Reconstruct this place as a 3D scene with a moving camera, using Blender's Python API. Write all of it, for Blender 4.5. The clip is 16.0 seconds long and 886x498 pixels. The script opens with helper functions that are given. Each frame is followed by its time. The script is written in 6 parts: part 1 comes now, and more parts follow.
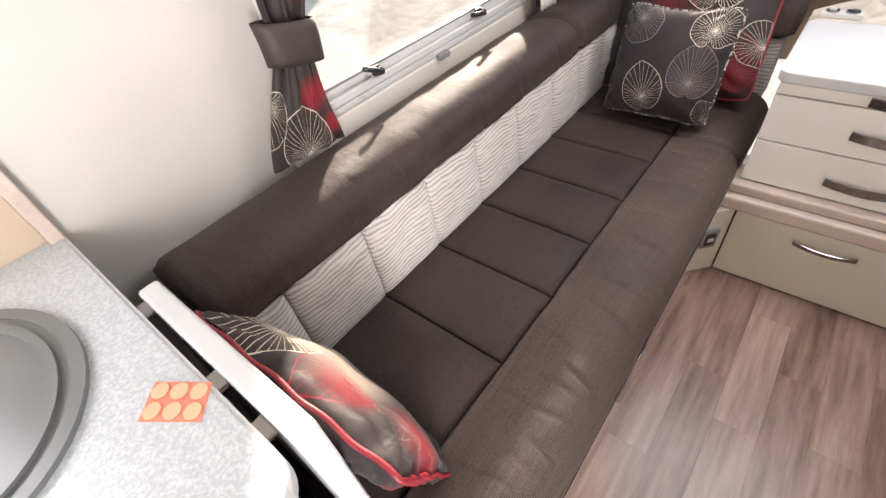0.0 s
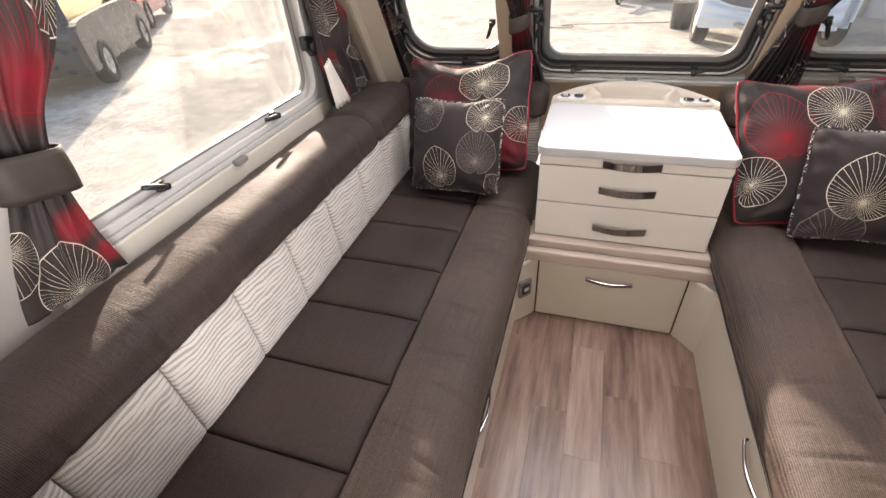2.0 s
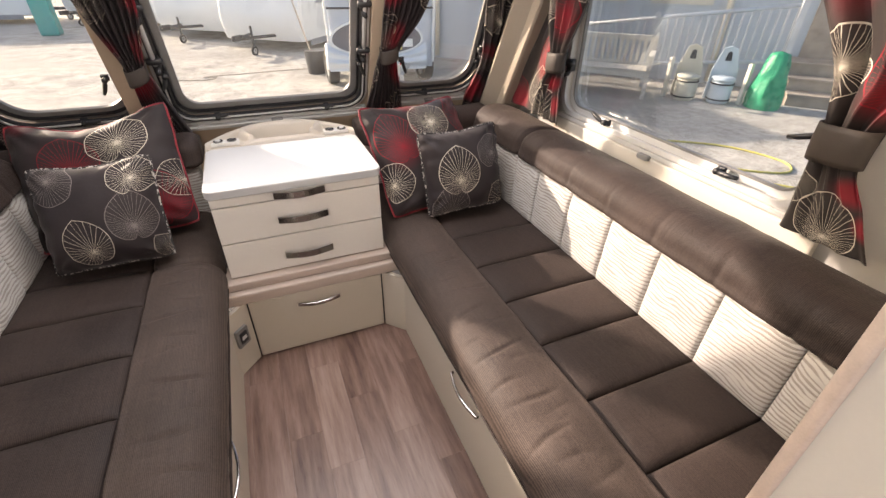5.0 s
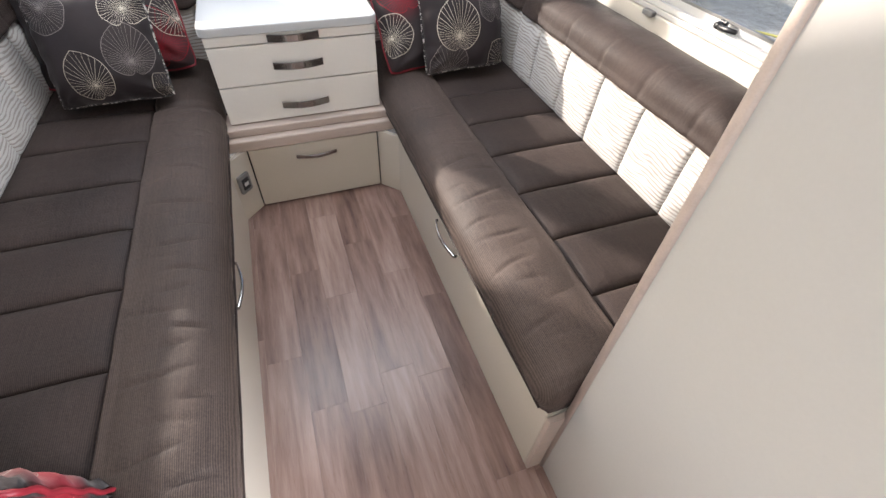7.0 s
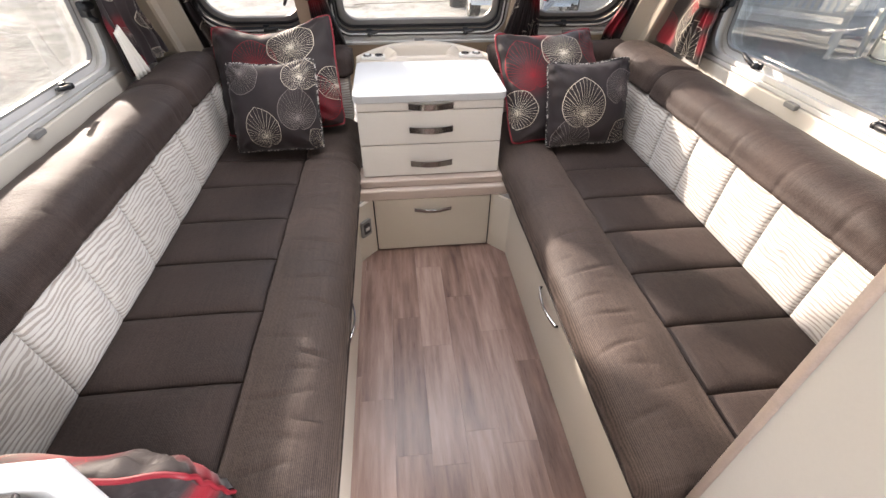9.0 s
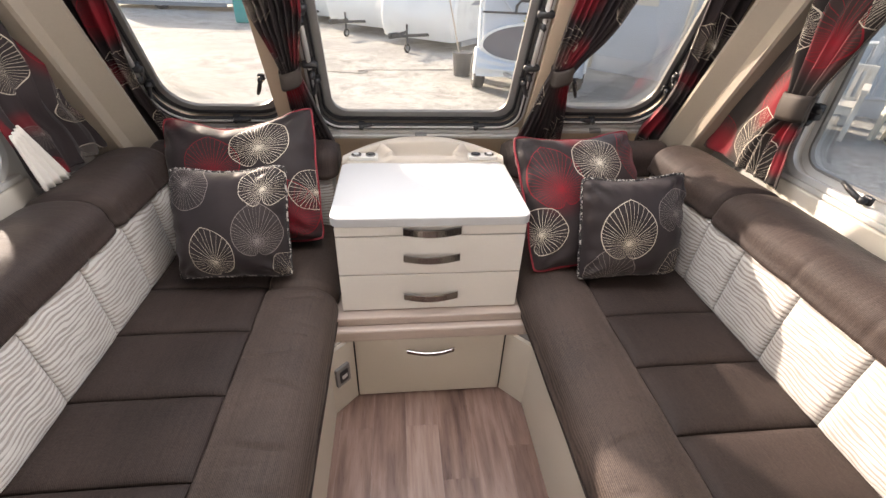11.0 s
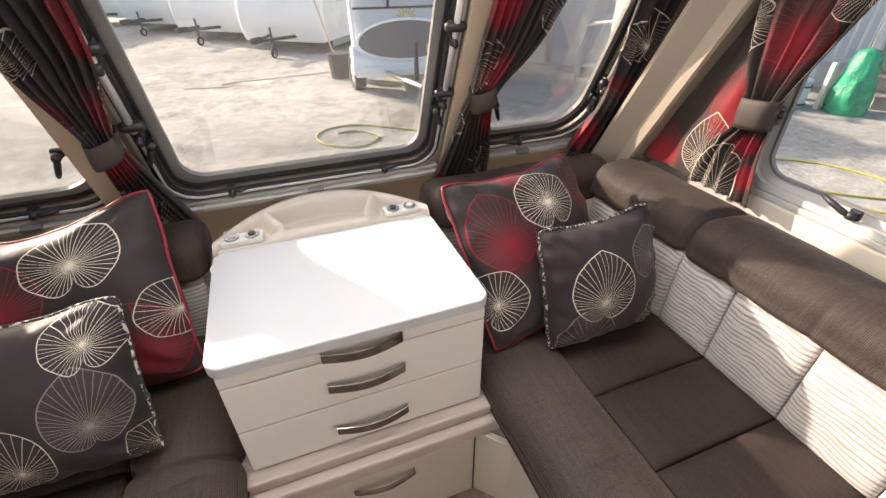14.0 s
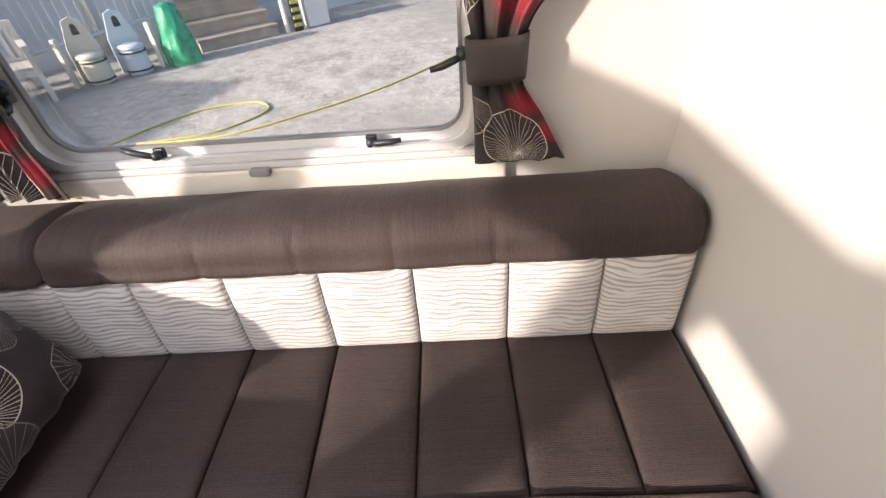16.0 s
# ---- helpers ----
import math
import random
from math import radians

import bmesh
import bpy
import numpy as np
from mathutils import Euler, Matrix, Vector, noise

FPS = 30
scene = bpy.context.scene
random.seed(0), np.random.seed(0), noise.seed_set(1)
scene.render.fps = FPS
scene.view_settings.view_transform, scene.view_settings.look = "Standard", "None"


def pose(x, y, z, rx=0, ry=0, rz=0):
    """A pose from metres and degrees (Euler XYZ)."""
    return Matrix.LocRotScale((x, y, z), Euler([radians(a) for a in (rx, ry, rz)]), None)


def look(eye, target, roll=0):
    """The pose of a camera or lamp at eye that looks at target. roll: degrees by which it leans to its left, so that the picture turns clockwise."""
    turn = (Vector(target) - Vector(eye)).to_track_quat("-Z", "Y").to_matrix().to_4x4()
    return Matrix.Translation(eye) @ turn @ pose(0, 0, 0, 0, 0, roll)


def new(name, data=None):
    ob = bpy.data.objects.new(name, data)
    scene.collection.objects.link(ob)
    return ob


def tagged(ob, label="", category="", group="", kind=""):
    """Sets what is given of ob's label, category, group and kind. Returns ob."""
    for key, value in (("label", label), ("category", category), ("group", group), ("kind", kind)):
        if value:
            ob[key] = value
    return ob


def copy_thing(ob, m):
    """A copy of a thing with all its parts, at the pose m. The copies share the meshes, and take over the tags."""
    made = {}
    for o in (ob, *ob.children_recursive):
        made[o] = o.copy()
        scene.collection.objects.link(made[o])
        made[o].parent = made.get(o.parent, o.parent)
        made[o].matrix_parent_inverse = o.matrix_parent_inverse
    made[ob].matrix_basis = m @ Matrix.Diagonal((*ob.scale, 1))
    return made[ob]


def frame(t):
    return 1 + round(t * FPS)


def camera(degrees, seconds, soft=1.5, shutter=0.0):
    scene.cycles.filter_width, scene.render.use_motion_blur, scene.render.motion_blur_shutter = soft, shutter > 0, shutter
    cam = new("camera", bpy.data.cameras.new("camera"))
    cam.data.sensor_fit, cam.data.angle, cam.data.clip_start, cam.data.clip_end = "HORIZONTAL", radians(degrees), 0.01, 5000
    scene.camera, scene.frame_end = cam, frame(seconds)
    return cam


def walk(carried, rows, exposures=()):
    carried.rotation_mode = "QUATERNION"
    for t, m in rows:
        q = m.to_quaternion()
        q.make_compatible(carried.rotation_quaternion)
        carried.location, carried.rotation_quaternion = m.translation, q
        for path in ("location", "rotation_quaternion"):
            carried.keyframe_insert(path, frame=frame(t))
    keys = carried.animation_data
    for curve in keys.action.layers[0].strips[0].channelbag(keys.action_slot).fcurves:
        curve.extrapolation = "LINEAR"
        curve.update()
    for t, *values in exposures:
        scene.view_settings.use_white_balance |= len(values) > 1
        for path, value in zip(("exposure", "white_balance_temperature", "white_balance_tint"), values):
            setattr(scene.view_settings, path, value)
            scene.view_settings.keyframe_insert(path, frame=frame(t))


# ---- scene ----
cam = camera(90.1, 16.0)
METRES, EYE, TILT, LEAN, TURN = 8.0, 1.5, 0.0, 0.0, 0.0
PATH = [
    (0, (-0.23, -1.472, 1.325), (-1.244, -0.448, -0.061), -9.4),
    (0.5, (-0.225, -1.451, 1.337), (-1.148, -0.301, -0.015), -7.7),
    (1, (-0.223, -1.422, 1.346), (-1.035, -0.155, 0.029), -6.2),
    (1.5, (-0.202, -1.405, 1.341), (-0.899, -0.008, 0.091), -5.5),
    (2, (-0.16, -1.395, 1.36), (-0.7, 0.106, 0.154), -4.4),
    (2.5, (-0.137, -1.401, 1.37), (-0.486, 0.2, 0.223), -3.7),
    (3, (-0.172, -1.42, 1.371), (-0.267, 0.247, 0.271), -2.4),
    (3.5, (-0.16, -1.438, 1.364), (0.023, 0.248, 0.304), -1.1),
    (4, (-0.118, -1.466, 1.374), (0.323, 0.186, 0.336), -0.1),
    (6.5, (-0.073, -1.612, 1.324), (0.61, -0.29, -0.012), 3.8),
    (7, (-0.067, -1.681, 1.302), (0.448, -0.397, -0.142), 3.1),
    (7.5, (-0.102, -1.728, 1.298), (0.194, -0.412, -0.18), 1.2),
    (8, (-0.128, -1.746, 1.301), (0.059, -0.353, -0.122), 0.6),
    (8.5, (-0.131, -1.731, 1.326), (0.031, -0.258, -0.017), 0.3),
    (9, (-0.137, -1.688, 1.351), (0.035, -0.155, 0.079), 0.5),
    (11.5, (-0.094, -0.918, 1.364), (0.103, 0.756, 0.287), 2.5),
    (12, (-0.158, -0.7, 1.379), (0.055, 0.96, 0.284), 2.4),
    (12.5, (-0.181, -0.61, 1.376), (0.069, 1.045, 0.282), 2.2),
    (13, (-0.161, -0.584, 1.373), (0.153, 1.062, 0.281), 1.5),
    (13.5, (-0.129, -0.616, 1.372), (0.298, 1.002, 0.276), 0.7),
    (14, (-0.073, -0.692, 1.38), (0.511, 0.866, 0.271), -0.6),
    (14.5, (0.021, -0.814, 1.357), (0.891, 0.589, 0.229), -2.0),
    (15, (0.09, -0.911, 1.344), (1.294, 0.167, 0.166), -3.4),
    (15.5, (0.155, -0.87, 1.309), (1.609, -0.233, 0.093), -5.1),
    (16, (0.199, -0.872, 1.297), (1.753, -0.809, 0.041), -4.6),
]

EXPO = [(0.0, 1.62, 6950, 18), (1.0, 1.55, 7050, 18), (2.0, 1.5, 7150, 19), (4.0, 1.36, 7300, 20), (6.3, 1.28, 7150, 18), (7.0, 1.37, 6350, 14), (8.0, 1.47, 6350, 14), (9.0, 1.48, 6700, 17),
        (11.5, 1.36, 7000, 18), (13.0, 1.28, 7000, 18), (14.5, 1.22, 7100, 18), (15.0, 1.12, 7200, 18), (15.5, 1.18, 6700, 18), (16.0, 1.12, 6500, 19)]
walk(cam, [(t, look(eye, target, roll)) for t, eye, target, roll in PATH], EXPO)

# ---- world, sun ----
SUN_DIR = Vector((0.80, -1.0, -0.47)).normalized()
world = bpy.data.worlds.new("world")
scene.world = world
world.use_nodes = True
wt = world.node_tree
sky = wt.nodes.new("ShaderNodeTexSky")
sky.sky_type, sky.sun_disc = "NISHITA", False
sky.sun_elevation = math.asin(-SUN_DIR.z)
sky.sun_rotation = math.atan2(-SUN_DIR.x, -SUN_DIR.y)
sky.air_density, sky.dust_density = 1.0, 3.0
wt.links.new(sky.outputs[0], wt.nodes["Background"].inputs[0])
wt.nodes["Background"].inputs[1].default_value = 0.15
sun_data = bpy.data.lights.new("sun", "SUN")
sun_data.energy, sun_data.angle, sun_data.color = 3.8, radians(1.2), (1.0, 0.91, 0.79)
sun = new("sun", sun_data)
sun.matrix_world = look((-5, 7, 4), Vector((-5, 7, 4)) + SUN_DIR)



def sky_lamp(name, m, w, h, energy):
    """Sky light that comes in through an opening."""
    d = bpy.data.lights.new(name, "AREA")
    d.shape, d.size, d.size_y, d.energy, d.color = "RECTANGLE", w, h, energy, (0.93, 0.97, 1.0)
    o = new(name, d)
    o.matrix_world = m
    return o


sky_lamp("rooflight_sky", look((0, -0.02, 1.80), (0, -0.30, 0.0)), 1.30, 0.55, 8.5)
sky_lamp("door_sky", look((1.16, -2.62, 1.0), (0, -2.3, 0.9)), 0.6, 1.6, 38.0)
sky_lamp("kitchen_window_sky", look((-1.16, -2.25, 1.32), (0, -2.0, 0.9)), 0.9, 0.5, 5.0)

# ---- materials ----


def nd(nt, kind, ins=None, **props):
    n = nt.nodes.new(kind)
    for k, v in props.items():
        if k == "op":
            n.operation = v
        elif k == "blend":
            n.blend_type = v
        elif k == "data":
            n.data_type = v
        elif k == "interp":
            n.interpolation_type = v
    for k, v in (ins or {}).items():
        sock = n.inputs[k]
        if isinstance(v, bpy.types.NodeSocket):
            nt.links.new(v, sock)
        else:
            sock.default_value = v
    return n


def mth(nt, op, a, b=0.0, c=None):
    ins = {0: a, 1: b}
    if c is not None:
        ins[2] = c
    return nd(nt, "ShaderNodeMath", ins, op=op).outputs[0]


def mixc(nt, fac, a, b, blend="MIX"):
    n = nd(nt, "ShaderNodeMix", None, data="RGBA", blend=blend)
    for k, v in ((0, fac), (6, a), (7, b)):
        if isinstance(v, bpy.types.NodeSocket):
            nt.links.new(v, n.inputs[k])
        else:
            n.inputs[k].default_value = v if k == 0 else (*v[:3], 1.0)
    return n.outputs[2]


def start_mat(name):
    m = bpy.data.materials.new(name)
    m.use_nodes = True
    nt = m.node_tree
    return m, nt, nt.nodes["Principled BSDF"]


def put(nt, bsdf, key, v):
    if isinstance(v, bpy.types.NodeSocket):
        nt.links.new(v, bsdf.inputs[key])
    else:
        bsdf.inputs[key].default_value = v


def noise_at(nt, scale, detail=3.0, vec=None, stretch=None):
    if vec is None:
        vec = nt.nodes.new("ShaderNodeTexCoord").outputs["Object"]
    if stretch:
        vec = nd(nt, "ShaderNodeMapping", {"Vector": vec, "Scale": stretch}).outputs[0]
    return nd(nt, "ShaderNodeTexNoise", {"Vector": vec, "Scale": scale, "Detail": detail}).outputs["Fac"]


def mat(name, col, rough=0.5, metal=0.0, var=0.1, vscale=5.0, fine=60.0, bump=0.1, bdist=0.001, sheen=0.0, spec=0.5, stretch=None, coat=0.0):
    """A plain surface with broad stains, fine grain and relief."""
    m, nt, b = start_mat(name)
    big = noise_at(nt, vscale, 4.0, stretch=stretch)
    small = noise_at(nt, fine, 2.0, stretch=stretch)
    mixed = mth(nt, "ADD", mth(nt, "MULTIPLY", big, 0.65), mth(nt, "MULTIPLY", small, 0.35))
    dark = [c * (1 - var) for c in col]
    light = [min(1, c * (1 + var)) for c in col]
    ramp = nd(nt, "ShaderNodeMapRange", {"Value": mixed, 1: 0.3, 2: 0.7}).outputs[0]
    put(nt, b, "Base Color", mixc(nt, ramp, dark, light))
    put(nt, b, "Roughness", nd(nt, "ShaderNodeMapRange", {"Value": big, 1: 0.3, 2: 0.7, 3: max(0.02, rough - 0.07), 4: min(1, rough + 0.07)}).outputs[0])
    put(nt, b, "Metallic", metal)
    put(nt, b, "Specular IOR Level", spec)
    put(nt, b, "Sheen Weight", sheen)
    put(nt, b, "Coat Weight", coat)
    if bump:
        put(nt, b, "Normal", nd(nt, "ShaderNodeBump", {"Height": small, "Strength": bump, "Distance": bdist}).outputs[0])
    return m


def brown_cloth(name, rib_axis, dark=(0.0095, 0.0064, 0.0060), pale=(0.072, 0.0500, 0.0425)):
    """Dark brown upholstery with a fine rib and rubbed, slightly shiny places."""
    m, nt, b = start_mat(name)
    tc = nt.nodes.new("ShaderNodeTexCoord").outputs["Object"]
    sep = nd(nt, "ShaderNodeSeparateXYZ", {0: tc})
    warp = noise_at(nt, 30.0, 2.0, tc)
    pos = mth(nt, "ADD", sep.outputs[rib_axis], mth(nt, "MULTIPLY", warp, 0.002))
    rib = mth(nt, "SINE", mth(nt, "MULTIPLY", pos, 2 * math.pi / 0.0034))
    big = noise_at(nt, 4.0, 4.0, tc)
    fib = noise_at(nt, 220.0, 2.0, tc)
    # threads that run on along the rib, paler and darker
    thread = noise_at(nt, 6.0, 5.0, tc, tuple(55.0 if k == rib_axis else 1.0 for k in range(3)))
    f = mth(nt, "ADD", mth(nt, "MULTIPLY", big, 0.34), mth(nt, "ADD", mth(nt, "MULTIPLY", fib, 0.26), mth(nt, "MULTIPLY", rib, 0.10)))
    f = mth(nt, "ADD", f, mth(nt, "MULTIPLY", thread, 0.22))
    ramp = nd(nt, "ShaderNodeMapRange", {"Value": f, 1: 0.22, 2: 0.66}).outputs[0]
    put(nt, b, "Base Color", mixc(nt, ramp, dark, pale))
    put(nt, b, "Roughness", nd(nt, "ShaderNodeMapRange", {"Value": big, 1: 0.3, 2: 0.7, 3: 0.55, 4: 0.75}).outputs[0])
    put(nt, b, "Sheen Weight", 0.07)
    put(nt, b, "Specular IOR Level", 0.25)
    put(nt, b, "Sheen Roughness", 0.4)
    put(nt, b, "Sheen Tint", (0.75, 0.66, 0.58, 1))
    wr = noise_at(nt, 14.0, 3.0, tc)
    crease = noise_at(nt, 9.0, 4.0, tc, tuple(4.5 if k == rib_axis else 1.0 for k in range(3)))
    crease = mth(nt, "POWER", mth(nt, "SUBTRACT", 1.0, mth(nt, "ABSOLUTE", mth(nt, "SUBTRACT", mth(nt, "MULTIPLY", crease, 2.0), 1.0))), 6.0)
    h = mth(nt, "ADD", mth(nt, "MULTIPLY", rib, 0.12), mth(nt, "ADD", fib, mth(nt, "ADD", mth(nt, "MULTIPLY", wr, 4.0), mth(nt, "MULTIPLY", crease, -0.45))))
    put(nt, b, "Normal", nd(nt, "ShaderNodeBump", {"Height": h, "Strength": 0.55, "Distance": 0.0015}).outputs[0])
    return m


def wave_cloth(name, along):
    """Off-white fabric with wavering taupe lines and a puckered relief; the lines run along the axis given."""
    m, nt, b = start_mat(name)
    tc = nt.nodes.new("ShaderNodeTexCoord").outputs["Object"]
    sep = nd(nt, "ShaderNodeSeparateXYZ", {0: tc})
    w1 = noise_at(nt, 7.0, 1.0, tc, tuple(1.0 if k == along else 0.8 for k in range(3)))
    w2 = noise_at(nt, 24.0, 1.0, tc, tuple(0.8 if k == along else 1.6 for k in range(3)))
    pos = mth(nt, "ADD", sep.outputs[2], mth(nt, "ADD", mth(nt, "MULTIPLY", w1, 0.044), mth(nt, "MULTIPLY", w2, 0.011)))
    s = mth(nt, "SINE", mth(nt, "MULTIPLY", pos, 2 * math.pi / 0.0122))
    # lines swell, thin out and break off
    swell = noise_at(nt, 20.0, 2.0, tc, tuple(0.7 if k == along else 2.6 for k in range(3)))
    s = mth(nt, "ADD", s, mth(nt, "MULTIPLY", mth(nt, "SUBTRACT", swell, 0.42), 3.2))
    ramp = nd(nt, "ShaderNodeMapRange", {"Value": s, 1: -0.45, 2: 0.35}, interp="SMOOTHSTEP").outputs[0]
    fib = noise_at(nt, 240.0, 2.0, tc)
    c = mixc(nt, ramp, (0.28, 0.246, 0.220), (0.52, 0.50, 0.47))
    put(nt, b, "Base Color", mixc(nt, mth(nt, "MULTIPLY", fib, 0.25), c, (0.60, 0.56, 0.52)))
    put(nt, b, "Roughness", 0.85)
    put(nt, b, "Sheen Weight", 0.15)
    h = mth(nt, "ADD", mth(nt, "MULTIPLY", ramp, 0.8), mth(nt, "MULTIPLY", fib, 0.3))
    put(nt, b, "Normal", nd(nt, "ShaderNodeBump", {"Height": h, "Strength": 0.6, "Distance": 0.0022}).outputs[0])
    return m


def leaf_mask(nt, u, v, cx, cy, r, turn, lines, kind):
    """Lines that fan out from a hub inside a leaf outline: 1 on a line. kind 0 pointed, 1 round and lobed."""
    x, y = mth(nt, "SUBTRACT", u, cx), mth(nt, "SUBTRACT", v, cy)
    a = mth(nt, "ADD", mth(nt, "ARCTAN2", x, y), turn)
    a = mth(nt, "SUBTRACT", mth(nt, "FLOORED_MODULO", mth(nt, "ADD", a, math.pi), 2 * math.pi), math.pi)
    d = mth(nt, "SQRT", mth(nt, "ADD", mth(nt, "MULTIPLY", x, x), mth(nt, "MULTIPLY", y, y)))
    ab = mth(nt, "ABSOLUTE", a)
    if kind == 0:
        tip = mth(nt, "POWER", mth(nt, "SUBTRACT", 1.0, mth(nt, "DIVIDE", ab, math.pi)), 2.2)
        notch = mth(nt, "POWER", mth(nt, "DIVIDE", ab, math.pi), 18.0)
        rad = mth(nt, "ADD", 0.60, mth(nt, "MULTIPLY", tip, 0.88))
        rad = mth(nt, "MULTIPLY", r, mth(nt, "SUBTRACT", rad, mth(nt, "MULTIPLY", notch, 0.26)))
    else:
        lob = mth(nt, "COSINE", mth(nt, "MULTIPLY", a, 7.0))
        notch = mth(nt, "POWER", mth(nt, "DIVIDE", ab, math.pi), 16.0)
        rad = mth(nt, "ADD", mth(nt, "ADD", 0.88, mth(nt, "MULTIPLY", lob, 0.018)), mth(nt, "MULTIPLY", mth(nt, "COSINE", a), 0.13))
        rad = mth(nt, "MULTIPLY", r, mth(nt, "SUBTRACT", rad, mth(nt, "MULTIPLY", notch, 0.42)))
    inside = mth(nt, "LESS_THAN", d, rad)
    uneven = mth(nt, "ADD", mth(nt, "MULTIPLY", mth(nt, "SINE", mth(nt, "MULTIPLY", a, 5.0)), 0.035), mth(nt, "MULTIPLY", mth(nt, "SINE", mth(nt, "MULTIPLY", a, 13.0)), 0.014))
    saw = mth(nt, "ABSOLUTE", mth(nt, "SUBTRACT", mth(nt, "FRACT", mth(nt, "MULTIPLY", mth(nt, "ADD", a, uneven), lines / (2 * math.pi))), 0.5))
    wide = mth(nt, "DIVIDE", 0.009 * lines / 6.28 * 0.5, mth(nt, "ADD", mth(nt, "DIVIDE", d, r), 0.04))
    wide = mth(nt, "MULTIPLY", wide, 1.45 if r > 0.14 else 1.0)
    line = mth(nt, "LESS_THAN", saw, wide)
    rim = mth(nt, "LESS_THAN", mth(nt, "ABSOLUTE", mth(nt, "SUBTRACT", d, rad)), r * 0.013)
    return mth(nt, "MAXIMUM", mth(nt, "MULTIPLY", inside, line), rim), inside


CREAM, GREY, RED = (0.56, 0.50, 0.41), (0.19, 0.165, 0.155), (0.215, 0.010, 0.019)


def leaf_cloth(name, motifs, reds, base=(0.026, 0.020, 0.021), cell=None, pale=None):
    """Satin cloth, dark brown, with soft crimson patches and fans of thin lines; pale spots are sunlight painted in.
    Places are in the cloth's own u and v.
    """
    m, nt, b = start_mat(name)
    uv = nd(nt, "ShaderNodeUVMap").outputs[0]
    sep = nd(nt, "ShaderNodeSeparateXYZ", {0: uv})
    u, v = sep.outputs[0], sep.outputs[1]
    if cell:
        row = mth(nt, "FLOOR", mth(nt, "DIVIDE", v, cell[1]))
        u = mth(nt, "FLOORED_MODULO", mth(nt, "ADD", u, mth(nt, "MULTIPLY", row, cell[0] * 0.37)), cell[0])
        v = mth(nt, "FLOORED_MODULO", v, cell[1])
    fib = noise_at(nt, 260.0, 2.0)
    big = noise_at(nt, 5.0, 3.0)
    col = mixc(nt, nd(nt, "ShaderNodeMapRange", {"Value": big, 1: 0.3, 2: 0.7}).outputs[0], [c * 0.75 for c in base], [c * 1.3 for c in base])
    for x, y, r, k in reds:
        dx, dy = mth(nt, "SUBTRACT", u, x), mth(nt, "SUBTRACT", v, y)
        d = mth(nt, "SQRT", mth(nt, "ADD", mth(nt, "MULTIPLY", dx, dx), mth(nt, "MULTIPLY", dy, dy)))
        f = nd(nt, "ShaderNodeMapRange", {"Value": d, 1: r, 2: r * 0.25, 3: 0.0, 4: k}, interp="SMOOTHSTEP").outputs[0]
        col = mixc(nt, f, col, RED)
    # soft tan spots: sunlight on the cloth, mixed into its colour
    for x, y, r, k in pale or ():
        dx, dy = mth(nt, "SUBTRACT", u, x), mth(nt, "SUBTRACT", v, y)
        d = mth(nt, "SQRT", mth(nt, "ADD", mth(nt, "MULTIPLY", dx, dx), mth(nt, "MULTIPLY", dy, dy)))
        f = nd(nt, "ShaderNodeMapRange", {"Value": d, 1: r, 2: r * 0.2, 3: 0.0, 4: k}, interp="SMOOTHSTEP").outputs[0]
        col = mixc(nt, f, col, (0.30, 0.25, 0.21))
    for x, y, r, turn, lines, kind, c in motifs:
        r = r * 1.1
        if r < 0.14:
            lines = round(lines * 1.3)
        mask, inside = leaf_mask(nt, u, v, x, y, r, turn, lines, kind)
        if c == RED:
            dx, dy = mth(nt, "SUBTRACT", u, x), mth(nt, "SUBTRACT", v, y)
            dd = mth(nt, "SQRT", mth(nt, "ADD", mth(nt, "MULTIPLY", dx, dx), mth(nt, "MULTIPLY", dy, dy)))
            glow = nd(nt, "ShaderNodeMapRange", {"Value": dd, 1: r * 0.95, 2: 0.0, 3: 0.03, 4: 0.17}).outputs[0]
            col = mixc(nt, mth(nt, "MULTIPLY", inside, glow), col, (0.26, 0.012, 0.022))
        elif c == GREY:
            col = mixc(nt, mth(nt, "MULTIPLY", inside, 0.35), col, (0.06, 0.05, 0.048))
        col = mixc(nt, mask, col, c)
    put(nt, b, "Base Color", col)
    put(nt, b, "Roughness", 0.57)
    put(nt, b, "Sheen Weight", 0.06)
    put(nt, b, "Specular IOR Level", 0.22)
    wr = noise_at(nt, 11.0, 3.0)
    h = mth(nt, "ADD", mth(nt, "MULTIPLY", fib, 0.3), mth(nt, "MULTIPLY", wr, 5.0))
    put(nt, b, "Normal", nd(nt, "ShaderNodeBump", {"Height": h, "Strength": 0.5, "Distance": 0.002}).outputs[0])
    return m


